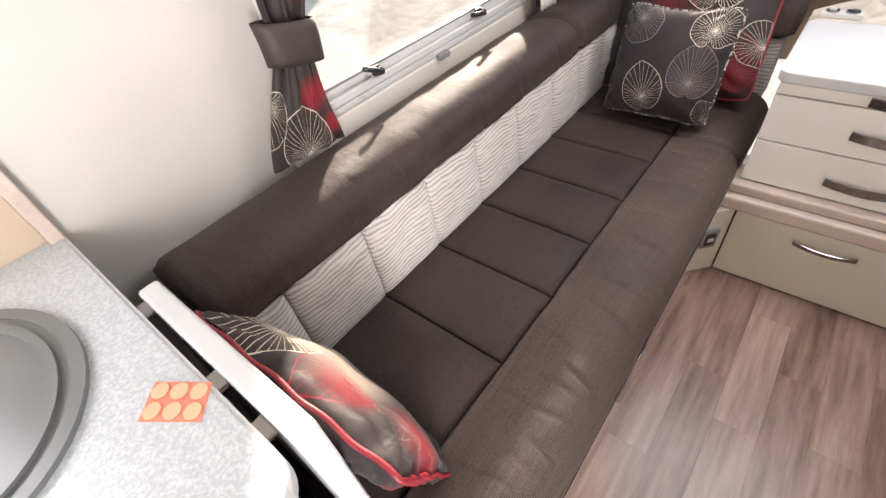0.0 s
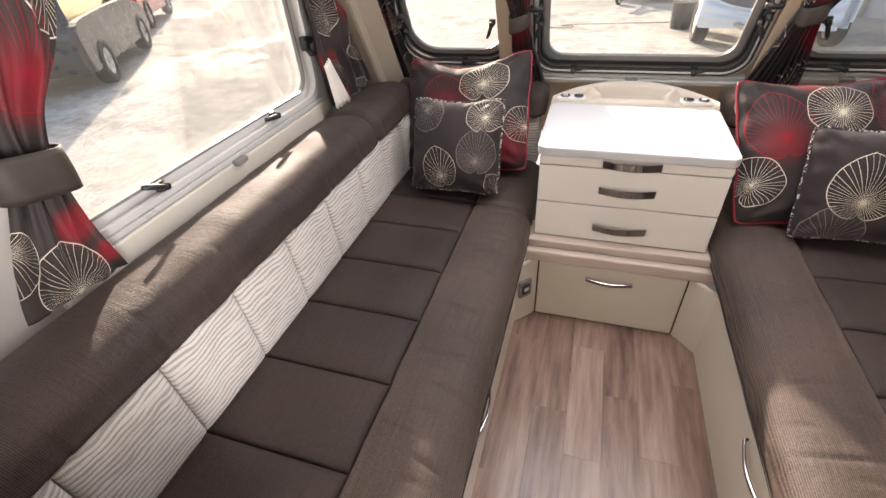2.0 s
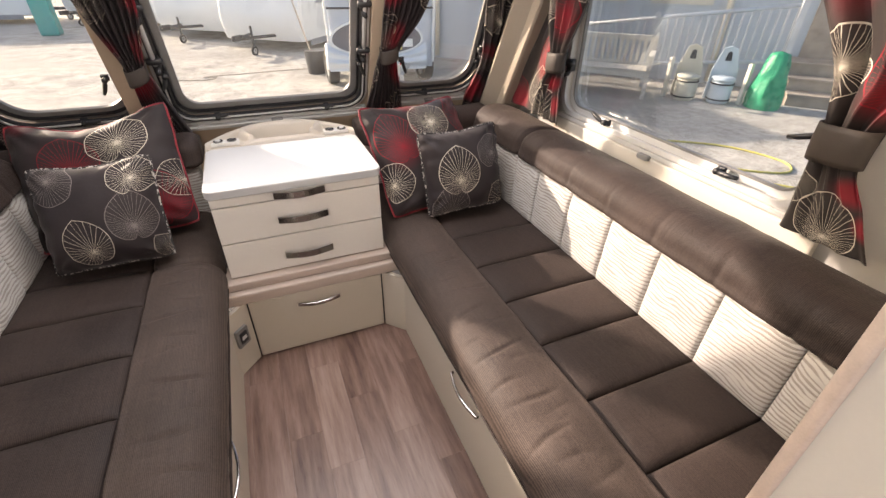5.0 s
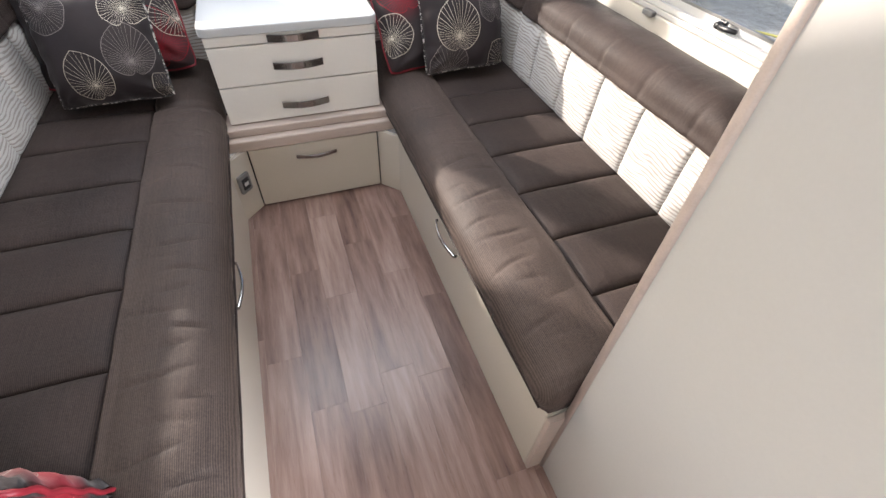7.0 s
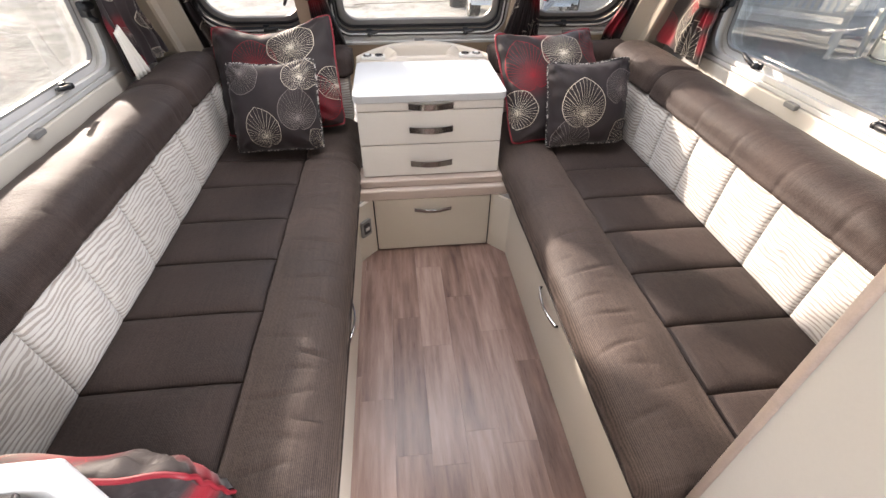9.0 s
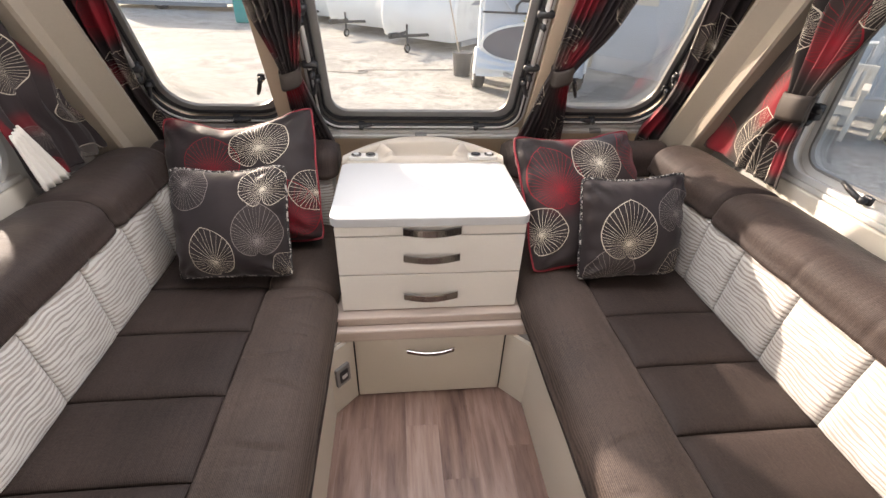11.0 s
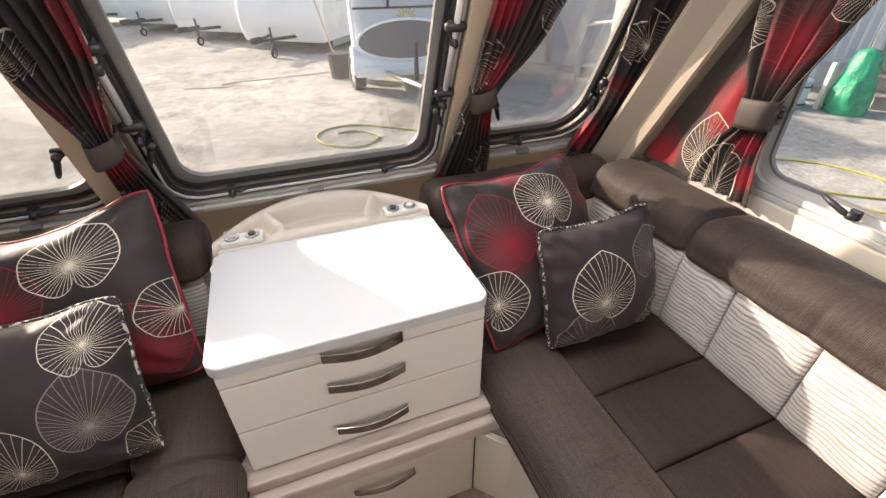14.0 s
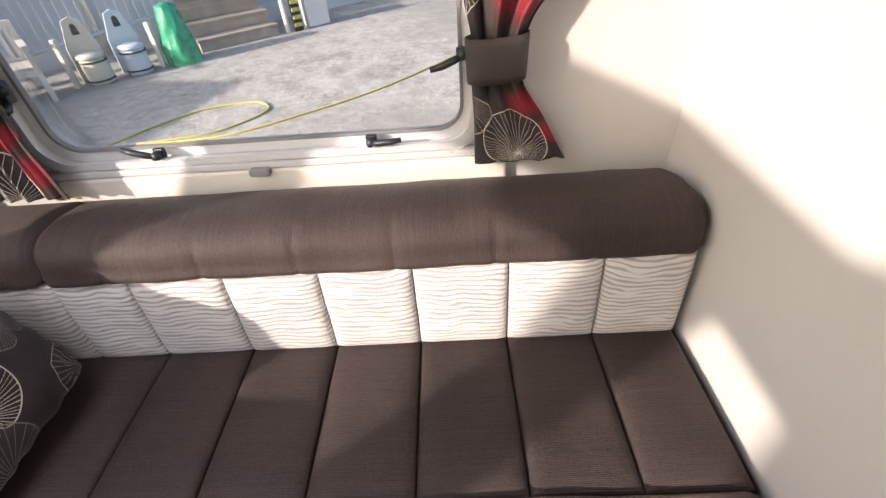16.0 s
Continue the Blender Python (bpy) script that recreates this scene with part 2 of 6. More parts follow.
def plank_mat():
    m, nt, b = start_mat("vinyl_plank")
    tc = nt.nodes.new("ShaderNodeTexCoord").outputs["Object"]
    rnd = nd(nt, "ShaderNodeObjectInfo").outputs["Random"]
    off = nd(nt, "ShaderNodeCombineXYZ", {0: mth(nt, "MULTIPLY", rnd, 7.0), 1: mth(nt, "MULTIPLY", rnd, 31.0)}).outputs[0]
    p = nd(nt, "ShaderNodeVectorMath", {0: tc, 1: off}, op="ADD").outputs[0]
    grain = noise_at(nt, 5.0, 6.0, p, (9.0, 0.8, 1.0))
    broad = noise_at(nt, 2.0, 3.0, p, (6.0, 1.0, 1.0))
    fine = noise_at(nt, 40.0, 3.0, p, (16.0, 0.6, 1.0))
    f = mth(nt, "ADD", mth(nt, "MULTIPLY", grain, 0.5), mth(nt, "ADD", mth(nt, "MULTIPLY", broad, 0.35), mth(nt, "MULTIPLY", fine, 0.15)))
    f = mth(nt, "ADD", f, mth(nt, "MULTIPLY", mth(nt, "SUBTRACT", rnd, 0.5), 0.17))
    ramp = nt.nodes.new("ShaderNodeValToRGB")
    nt.links.new(f, ramp.inputs[0])
    ramp.color_ramp.elements[0].position, ramp.color_ramp.elements[0].color = 0.30, (0.085, 0.046, 0.036, 1)
    ramp.color_ramp.elements[1].position, ramp.color_ramp.elements[1].color = 0.74, (0.40, 0.287, 0.243, 1)
    e = ramp.color_ramp.elements.new(0.5)
    e.color = (0.225, 0.142, 0.116, 1)
    put(nt, b, "Base Color", ramp.outputs[0])
    put(nt, b, "Roughness", nd(nt, "ShaderNodeMapRange", {"Value": fine, 1: 0.3, 2: 0.7, 3: 0.26, 4: 0.42}).outputs[0])
    put(nt, b, "Normal", nd(nt, "ShaderNodeBump", {"Height": fine, "Strength": 0.15, "Distance": 0.0006}).outputs[0])
    return m


def glass_mat(name, tint=(0.96, 0.98, 0.97), rough=0.0):
    m, nt, b = start_mat(name)
    out = nt.nodes["Material Output"]
    nt.nodes.remove(b)
    tr = nd(nt, "ShaderNodeBsdfTransparent", {0: (*tint, 1)})
    gl = nd(nt, "ShaderNodeBsdfGlossy", {"Roughness": 0.03})
    fr = nd(nt, "ShaderNodeFresnel", {"IOR": 1.45})
    mx = nd(nt, "ShaderNodeMixShader", {0: mth(nt, "MULTIPLY", fr.outputs[0], 0.45), 1: tr.outputs[0], 2: gl.outputs[0]})
    haze = nd(nt, "ShaderNodeBsdfTranslucent", {0: (0.9, 0.92, 0.93, 1)})
    smear = noise_at(nt, 3.0, 4.0, None, (1.0, 1.0, 2.5))
    f = nd(nt, "ShaderNodeMapRange", {"Value": smear, 1: 0.3, 2: 0.7, 3: 0.004, 4: 0.012}).outputs[0]
    m2 = nd(nt, "ShaderNodeMixShader", {0: f, 1: mx.outputs[0], 2: haze.outputs[0]})
    nt.links.new(m2.outputs[0], out.inputs[0])
    return m


def speckle_mat(name, a, c, scale):
    m, nt, b = start_mat(name)
    f = noise_at(nt, scale, 5.0)
    g = noise_at(nt, scale * 3.7, 2.0)
    r = nd(nt, "ShaderNodeMapRange", {"Value": mth(nt, "ADD", mth(nt, "MULTIPLY", f, 0.7), mth(nt, "MULTIPLY", g, 0.3)), 1: 0.42, 2: 0.6}).outputs[0]
    put(nt, b, "Base Color", mixc(nt, r, a, c))
    put(nt, b, "Roughness", 0.3)
    return m


def yard_mat():
    """Wet, worn concrete and gravel with puddles."""
    m, nt, b = start_mat("yard_ground")
    big = noise_at(nt, 0.35, 5.0)
    mid = noise_at(nt, 2.2, 5.0)
    grit = noise_at(nt, 26.0, 4.0)
    stone = noise_at(nt, 9.0, 4.0)
    f = mth(nt, "ADD", mth(nt, "MULTIPLY", big, 0.24), mth(nt, "ADD", mth(nt, "MULTIPLY", mid, 0.26), mth(nt, "ADD", mth(nt, "MULTIPLY", stone, 0.24), mth(nt, "MULTIPLY", grit, 0.26))))
    r = nd(nt, "ShaderNodeMapRange", {"Value": f, 1: 0.395, 2: 0.605}).outputs[0]
    wet = nd(nt, "ShaderNodeMapRange", {"Value": mth(nt, "ADD", mth(nt, "MULTIPLY", big, 0.7), mth(nt, "MULTIPLY", mid, 0.3)), 1: 0.50, 2: 0.58}).outputs[0]
    c = mixc(nt, r, (0.26, 0.246, 0.220), (0.63, 0.608, 0.565))
    c = mixc(nt, mth(nt, "MULTIPLY", wet, 0.55), c, (0.22, 0.205, 0.185))
    put(nt, b, "Base Color", c)
    put(nt, b, "Specular IOR Level", 0.07)
    put(nt, b, "Roughness", nd(nt, "ShaderNodeMapRange", {"Value": wet, 3: 0.9, 4: 0.62}).outputs[0])
    h = mth(nt, "MULTIPLY", mth(nt, "ADD", grit, mid), mth(nt, "SUBTRACT", 1.0, mth(nt, "MULTIPLY", wet, 0.85)))
    put(nt, b, "Normal", nd(nt, "ShaderNodeBump", {"Height": h, "Strength": 0.5, "Distance": 0.02}).outputs[0])
    return m


M_BROWN = brown_cloth("brown_ribbed_cloth", 1)
M_BROWN_X = brown_cloth("brown_ribbed_cloth_front", 0)
# seat cloth again in lighter tones, for the light that falls on the roll
M_BROWN_ROLL = brown_cloth("brown_ribbed_cloth_lit_roll", 0, (0.0195, 0.0138, 0.0118), (0.122, 0.0885, 0.0735))
M_WAVE = wave_cloth("wave_cloth", 1)
M_WAVE_X = wave_cloth("wave_cloth_front", 0)
M_WALL = mat("wall_board", (0.48, 0.462, 0.432), 0.55, var=0.03, vscale=2.5, fine=180, bump=0.05)
M_CREAM = mat("cream_laminate", (0.56, 0.51, 0.43), 0.38, var=0.03, vscale=3, fine=120, bump=0.04)
M_IVORY = mat("ivory_drawer", (0.70, 0.665, 0.61), 0.36, var=0.025, vscale=3, fine=140, bump=0.04)
M_WHITE = mat("white_top", (0.50, 0.505, 0.505), 0.34, var=0.02, vscale=4, fine=200, bump=0.02)
M_TRIMW = mat("limed_wood_edge", (0.47, 0.385, 0.33), 0.42, var=0.12, vscale=4, fine=30, bump=0.06, stretch=(1, 12, 12))
M_TANW = mat("tan_lining", (0.44, 0.35, 0.26), 0.5, var=0.06, vscale=3, fine=160, bump=0.05)
M_PILLAR = mat("beige_pillar_board", (0.31, 0.265, 0.215), 0.5, var=0.05, vscale=3, fine=120, bump=0.05)
M_CONSOLE = mat("cream_moulding", (0.52, 0.465, 0.395), 0.45, var=0.03, vscale=6, fine=260, bump=0.12)
M_CHROME = mat("brushed_chrome", (0.33, 0.32, 0.315), 0.16, 1.0, var=0.05, vscale=10, fine=160, bump=0.02)
M_ALU = mat("aluminium", (0.66, 0.66, 0.65), 0.38, 0.35, var=0.05, vscale=10, fine=160, bump=0.03)
M_RAIL = mat("satin_silver_rail", (0.50, 0.495, 0.48), 0.34, 0.1, var=0.05, vscale=10, fine=160, bump=0.03)
M_BLACK = mat("black_plastic", (0.018, 0.018, 0.02), 0.42, var=0.15, vscale=12, fine=200, bump=0.05)
M_RUBBER = mat("dark_rubber", (0.035, 0.035, 0.037), 0.6, var=0.15, vscale=8, fine=150, bump=0.06)
M_FRAMEG = mat("grey_window_band", (0.19, 0.185, 0.18), 0.4, var=0.12, vscale=8, fine=150, bump=0.04)
M_PVC = mat("white_window_plastic", (0.62, 0.61, 0.58), 0.4, var=0.03, vscale=6, fine=160, bump=0.03)
M_SILL = mat("cream_sill_board", (0.56, 0.52, 0.455), 0.42, var=0.03, vscale=5, fine=140, bump=0.03)
M_GLASS = glass_mat("acrylic_pane")
M_TOP = speckle_mat("grey_speckled_worktop", (0.35, 0.375, 0.39), (0.48, 0.50, 0.51), 220.0)
M_SINK = mat("grey_sink_lid", (0.125, 0.13, 0.128), 0.33, var=0.05, vscale=6, fine=220, bump=0.04)
M_PIPE = mat("red_piping", (0.22, 0.012, 0.022), 0.5, var=0.1, vscale=20, fine=300, bump=0.1)
M_TIE = mat("brown_tieback", (0.034, 0.025, 0.020), 0.65, var=0.15, vscale=20, fine=300, bump=0.2)
M_LINER = mat("white_lining", (0.72, 0.69, 0.64), 0.8, var=0.05, vscale=20, fine=300, bump=0.2)
M_YARD = yard_mat()
M_PLANK = plank_mat()

CURTAIN_FLAT = leaf_cloth(
    "curtain_cloth_spread",
    [(0.12, -0.726, 0.085, 0.1, 44, 0, RED), (0.34, -0.512, 0.105, 0.3, 44, 0, RED), (0.31, -0.675, 0.098, 0.25, 40, 0, CREAM), (0.07, -0.476, 0.06, -0.6, 34, 0, GREY), (0.42, -0.20, 0.09, 2.8, 44, 0, CREAM)],
    [(0.34, -0.49, 0.15, 0.75), (0.12, -0.71, 0.12, 0.75), (0.44, -0.60, 0.08, 0.6)],
    base=(0.034, 0.027, 0.024),
)
CURTAIN_TIED = leaf_cloth(
    "curtain_cloth_tied",
    [(0.0, -0.735, 0.095, 0.0, 40, 0, CREAM), (-0.10, -0.56, 0.07, 2.8, 30, 0, CREAM), (0.05, -0.22, 0.10, 0.4, 44, 0, RED), (-0.12, -0.20, 0.09, 2.2, 44, 0, CREAM), (0.16, -0.10, 0.09, 0.3, 44, 1, CREAM)],
    [(0.06, -0.56, 0.07, 0.9), (0.04, -0.24, 0.10, 0.6), (0.11, -0.66, 0.05, 0.8), (-0.16, -0.05, 0.10, 0.7)],
    base=(0.028, 0.022, 0.020),
)
CURTAIN = leaf_cloth(
    "curtain_cloth",
    [(0.12, 0.30, 0.085, 0.2, 40, 1, CREAM), (0.33, 0.10, 0.08, -0.3, 36, 0, CREAM), (0.34, 0.34, 0.07, 0.4, 36, 1, RED), (0.10, 0.07, 0.06, 2.6, 30, 0, GREY)],
    [(0.34, 0.33, 0.10, 0.85), (0.42, 0.12, 0.08, 0.7), (0.10, 0.12, 0.07, 0.5)],
    cell=(0.46, 0.44),
)
PAD_DARK = leaf_cloth(
    "dark_cushion_cloth",
    [(0.78, 0.36, 0.21, 0.0, 46, 0, GREY), (0.42, 0.18, 0.20, 0.25, 34, 0, CREAM), (0.84, 0.80, 0.19, 0.0, 40, 1, CREAM), (0.22, 0.86, 0.20, 3.0, 40, 1, GREY), (1.0, 0.06, 0.12, 0.5, 30, 0, CREAM)],
    [],
)
PAD_DARK_B = leaf_cloth(
    "dark_cushion_cloth_turned",
    [(0.82, 0.66, 0.20, 0.1, 46, 1, GREY), (0.37, 0.41, 0.26, 0.0, 46, 0, CREAM), (0.24, 0.0, 0.24, -0.1, 40, 0, GREY), (0.99, 0.03, 0.21, 0.7, 40, 0, CREAM)],
    [],
)
PAD_RED = leaf_cloth(
    "red_patched_cushion_cloth",
    [(0.38, 0.57, 0.19, 0.1, 48, 0, RED), (0.67, 0.74, 0.19, 0.0, 46, 1, CREAM), (0.83, 0.16, 0.20, 0.2, 40, 0, RED), (0.99, 0.36, 0.15, 0.6, 34, 1, CREAM)],
    [(0.36, 0.56, 0.17, 0.25), (0.86, 0.18, 0.20, 0.35), (0.10, 0.99, 0.12, 0.35), (0.45, 1.0, 0.10, 0.45)],
)
PAD_RED_B = leaf_cloth(
    "red_patched_cushion_cloth_turned",
    [(0.23, 0.56, 0.21, 0.2, 48, 0, RED), (0.56, 0.74, 0.20, 0.0, 46, 1, CREAM), (0.97, 0.70, 0.19, 0.4, 36, 0, RED), (0.06, 0.26, 0.17, -0.6, 34, 1, CREAM), (0.72, 0.22, 0.2, 0.2, 36, 0, RED)],
    [(0.22, 0.52, 0.20, 0.3), (0.97, 0.72, 0.16, 0.4), (0.42, 1.0, 0.14, 0.5), (0.74, 0.18, 0.16, 0.3)],
)
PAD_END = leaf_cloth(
    "cushion_cloth_painted_sun",
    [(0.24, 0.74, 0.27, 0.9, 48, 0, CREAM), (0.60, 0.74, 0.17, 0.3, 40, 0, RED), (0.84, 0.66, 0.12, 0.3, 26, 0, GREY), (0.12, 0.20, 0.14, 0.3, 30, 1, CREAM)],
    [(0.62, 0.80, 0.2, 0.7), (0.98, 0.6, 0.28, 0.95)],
    # sunlit area of the end cushion, painted as a tan spot
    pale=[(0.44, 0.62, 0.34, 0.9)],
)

# ---- building helpers ----


def thing(name, at, label, category, group="", kind=""):
    e = new(name)
    e.location = at
    e.empty_display_size = 0.1
    return tagged(e, label, category, group, kind)


def part(name, bm, material, parent=None, label="", smooth=False):
    me = bpy.data.meshes.new(name)
    bm.normal_update()
    bm.to_mesh(me)
    bm.free()
    for q in material if isinstance(material, (list, tuple)) else [material]:
        me.materials.append(q)
    if smooth:
        me.polygons.foreach_set("use_smooth", [True] * len(me.polygons))
    ob = new(name, me)
    if parent is not None:
        ob.parent = parent
        if parent.data is None:
            ob.matrix_parent_inverse = parent.matrix_basis.inverted()
    if label:
        ob["label"] = label
    return ob


def box(x0, x1, y0, y1, z0, z1, bev=0.0, seg=2, bm=None):
    own = bm is None
    b = bmesh.new()
    bmesh.ops.create_cube(b, size=1.0)
    bmesh.ops.scale(b, vec=(abs(x1 - x0), abs(y1 - y0), abs(z1 - z0)), verts=b.verts)
    bmesh.ops.translate(b, vec=((x0 + x1) / 2, (y0 + y1) / 2, (z0 + z1) / 2), verts=b.verts)
    if bev:
        bmesh.ops.bevel(b, geom=b.edges[:], offset=bev, segments=seg, affect="EDGES", profile=0.5)
    if own:
        return b
    return merge(bm, b)


def merge(bm, other):
    me = bpy.data.meshes.new("tmp")
    other.to_mesh(me)
    other.free()
    bm.from_mesh(me)
    bpy.data.meshes.remove(me)
    return bm


def moved(bm, m):
    bmesh.ops.transform(bm, matrix=m, verts=bm.verts)
    return bm


def prism(loop, z0, z1, bev=0.0):
    """A solid from a flat outline in x and y."""
    bm = bmesh.new()
    vs = [bm.verts.new((x, y, z0)) for x, y in loop]
    f = bm.faces.new(vs)
    r = bmesh.ops.extrude_face_region(bm, geom=[f])
    bmesh.ops.translate(bm, vec=(0, 0, z1 - z0), verts=[v for v in r["geom"] if isinstance(v, bmesh.types.BMVert)])
    bmesh.ops.recalc_face_normals(bm, faces=bm.faces)
    if bev:
        es = [e for e in bm.edges if abs(e.verts[0].co.z - e.verts[1].co.z) < 1e-6]
        bmesh.ops.bevel(bm, geom=es, offset=bev, segments=2, affect="EDGES", profile=0.5)
    return bm


def rounded(w, h, r, n=6, cx=0.0, cy=0.0):
    """The outline of a rounded rectangle, counter-clockwise."""
    pts = []
    for sx, sy, a0 in ((1, 1, 0), (-1, 1, 90), (-1, -1, 180), (1, -1, 270)):
        for k in range(n + 1):
            a = radians(a0 + 90 * k / n)
            pts.append((cx + sx * (w / 2 - r) + r * math.cos(a), cy + sy * (h / 2 - r) + r * math.sin(a)))
    return pts


def ring(outer, inner, z0, z1):
    """A flat frame between two outlines with as many points, with thickness."""
    bm = bmesh.new()
    n = len(outer)
    rows = [[bm.verts.new((x, y, z)) for x, y in lp] for lp, z in ((outer, z0), (outer, z1), (inner, z1), (inner, z0))]
    for a in range(4):
        p, q = rows[a], rows[(a + 1) % 4]
        for k in range(n):
            bm.faces.new((p[k], p[(k + 1) % n], q[(k + 1) % n], q[k]))
    bmesh.ops.recalc_face_normals(bm, faces=bm.faces)
    return bm


def tube(pts, r, n=8, closed=False, cap=True):
    """A round bar along points."""
    bm = bmesh.new()
    P = [Vector(p) for p in pts]
    rings = []
    m = len(P)
    ref = Vector((0, 0, 1))
    for i, p in enumerate(P):
        a = P[(i - 1) % m] if (closed or i > 0) else p
        c = P[(i + 1) % m] if (closed or i < m - 1) else p
        d = (c - a).normalized()
        s = d.cross(ref)
        if s.length < 0.05:
            s = d.cross(Vector((1, 0, 0)))
        s.normalize()
        t = d.cross(s)
        rr = r[i] if isinstance(r, (list, tuple)) else r
        rings.append([bm.verts.new(p + rr * (math.cos(2 * math.pi * k / n) * s + math.sin(2 * math.pi * k / n) * t)) for k in range(n)])
    for i in range(m if closed else m - 1):
        p, q = rings[i], rings[(i + 1) % m]
        for k in range(n):
            bm.faces.new((p[k], p[(k + 1) % n], q[(k + 1) % n], q[k]))
    if cap and not closed:
        bm.faces.new(rings[0])
        bm.faces.new(rings[-1][::-1])
    bmesh.ops.recalc_face_normals(bm, faces=bm.faces)
    return bm


def sheet(fn, nu, nv, flip=False, uv=False, uvs=(1.0, 1.0)):
    """A grid surface from fn(u, v) -> (x, y, z)."""
    bm = bmesh.new()
    lay = bm.loops.layers.uv.new("UVMap") if uv else None
    g = [[bm.verts.new(fn(i / nu, j / nv)) for i in range(nu + 1)] for j in range(nv + 1)]
    for j in range(nv):
        for i in range(nu):
            q = [(i, j), (i + 1, j), (i + 1, j + 1), (i, j + 1)]
            if flip:
                q = q[::-1]
            f = bm.faces.new([g[b][a] for a, b in q])
            if lay:
                for lp, (a, b) in zip(f.loops, q):
                    lp[lay].uv = (a / nu * uvs[0], b / nv * uvs[1])
    return bm


def pad(c00, c10, c11, c01, depth, puff, nu=10, nv=10, sag=0.0, seed=0.0, curve=0.0, pw=6.0):
    """A stuffed panel on four corners: puffed in the middle, pinched at its seams, with a back at some depth."""
    c00, c10, c11, c01 = (Vector(c) for c in (c00, c10, c11, c01))
    mid = (c00 + c10 + c11 + c01) / 4
    c00, c10, c11, c01 = (c + (mid - c).normalized() * 0.0022 for c in (c00, c10, c11, c01))
    n = (c10 - c00).cross(c01 - c00).normalized()

    def f(u, v):
        p = (1 - u) * (1 - v) * c00 + u * (1 - v) * c10 + u * v * c11 + (1 - u) * v * c01
        e = (1 - abs(2 * u - 1) ** pw) * (1 - abs(2 * v - 1) ** pw)
        w = noise.noise(Vector((p.x * 9 + seed, p.y * 9, p.z * 9))) * 0.0022
        return p + n * (puff * math.sqrt(max(e, 0)) + w * e + curve * math.sin(math.pi * v))

    bm = bmesh.new()
    us = [0, 0.015, 0.045] + [0.1 + 0.8 * k / nu for k in range(nu + 1)] + [0.955, 0.985, 1]
    vs = [0, 0.015, 0.045] + [0.1 + 0.8 * k / nv for k in range(nv + 1)] + [0.955, 0.985, 1]
    g = [[bm.verts.new(f(u, v)) for u in us] for v in vs]
    for j in range(len(vs) - 1):
        for i in range(len(us) - 1):
            bm.faces.new((g[j][i], g[j][i + 1], g[j + 1][i + 1], g[j + 1][i]))
    border = g[0][:-1] + [r[-1] for r in g[:-1]] + g[-1][:0:-1] + [r[0] for r in g[:0:-1]]
    low = [bm.verts.new(q.co - n * depth) for q in border]
    m = len(border)
    for k in range(m):
        bm.faces.new((border[(k + 1) % m], border[k], low[k], low[(k + 1) % m]))
    bm.faces.new(low[::-1])
    bmesh.ops.recalc_face_normals(bm, faces=bm.faces)
    return bm


def sweep(profile, ys, wob=0.0, ends=True, seed=0.0, pinch=(), pw=0.012, pd=0.006):
    """A closed profile in x and z carried along y, with small creases and pinched seams."""
    bm = bmesh.new()
    cx = sum(p[0] for p in profile) / len(profile)
    cz = sum(p[1] for p in profile) / len(profile)
    rows = []
    for y in ys:
        k = 0.0
        for s in pinch:
            k = max(k, math.exp(-((y - s) / pw) ** 2))
        row = []
        for i, (x, z) in enumerate(profile):
            d = Vector((x - cx, 0, z - cz)).normalized()
            w = wob * noise.noise(Vector((x * 7 + seed, y * 11, z * 7))) - pd * k
            row.append(bm.verts.new((x + d.x * w, y, z + d.z * w)))
        rows.append(row)
    n = len(profile)
    for a, b in zip(rows, rows[1:]):
        for k in range(n):
            bm.faces.new((a[k], a[(k + 1) % n], b[(k + 1) % n], b[k]))
    if ends:
        bm.faces.new(rows[0])
        bm.faces.new(rows[-1][::-1])
    bmesh.ops.recalc_face_normals(bm, faces=bm.faces)
    return bm


def spline(pts, per=5, closed=False):
    """A smooth line through points."""
    P = [Vector(p) for p in pts]
    n = len(P)
    out = []
    for i in range(n if closed else n - 1):
        a, b, c, d = (P[(i + k) % n] if closed else P[min(max(i + k, 0), n - 1)] for k in (-1, 0, 1, 2))
        for k in range(per):
            t = k / per
            out.append(0.5 * ((2 * b) + (c - a) * t + (2 * a - 5 * b + 4 * c - d) * t * t + (3 * b - a - 3 * c + d) * t ** 3))
    if not closed:
        out.append(P[-1])
    return out


def steps(a, b, d):
    n = max(1, round(abs(b - a) / d))
    return [a + (b - a) * k / n for k in range(n + 1)]


def bow_handle(parent, a, b, out, rise, r, name="handle", material=None, flat=0.011):
    """A bowed strap handle between two ends, standing out along a vector, with feet."""
    a, b, out = Vector(a), Vector(b), Vector(out)
    along = (b - a).normalized()
    up = along.cross(out.normalized())
    pts = [a + (b - a) * k / 24 + out * (0.35 + 0.65 * math.sin(math.pi * k / 24)) for k in range(25)]
    pts = [a] + pts + [b]
    bm = bmesh.new()
    rows = []
    for p in pts:
        d = out.normalized()
        rows.append([bm.verts.new(p + up * (flat * s) + d * (r * t)) for s, t in ((-1, -1), (1, -1), (1.05, 0.2), (0.9, 1), (-0.9, 1), (-1.05, 0.2))])
    for q, w in zip(rows, rows[1:]):
        for k in range(6):
            bm.faces.new((q[k], q[(k + 1) % 6], w[(k + 1) % 6], w[k]))
    bm.faces.new(rows[0])
    bm.faces.new(rows[-1][::-1])
    bmesh.ops.recalc_face_normals(bm, faces=bm.faces)
    return part(name, bm, material or M_CHROME, parent, "bowed chrome handle")


# ---- the shell of the caravan ----
XW = 1.17           # side walls
YB = -3.2           # rear end of what is closed in
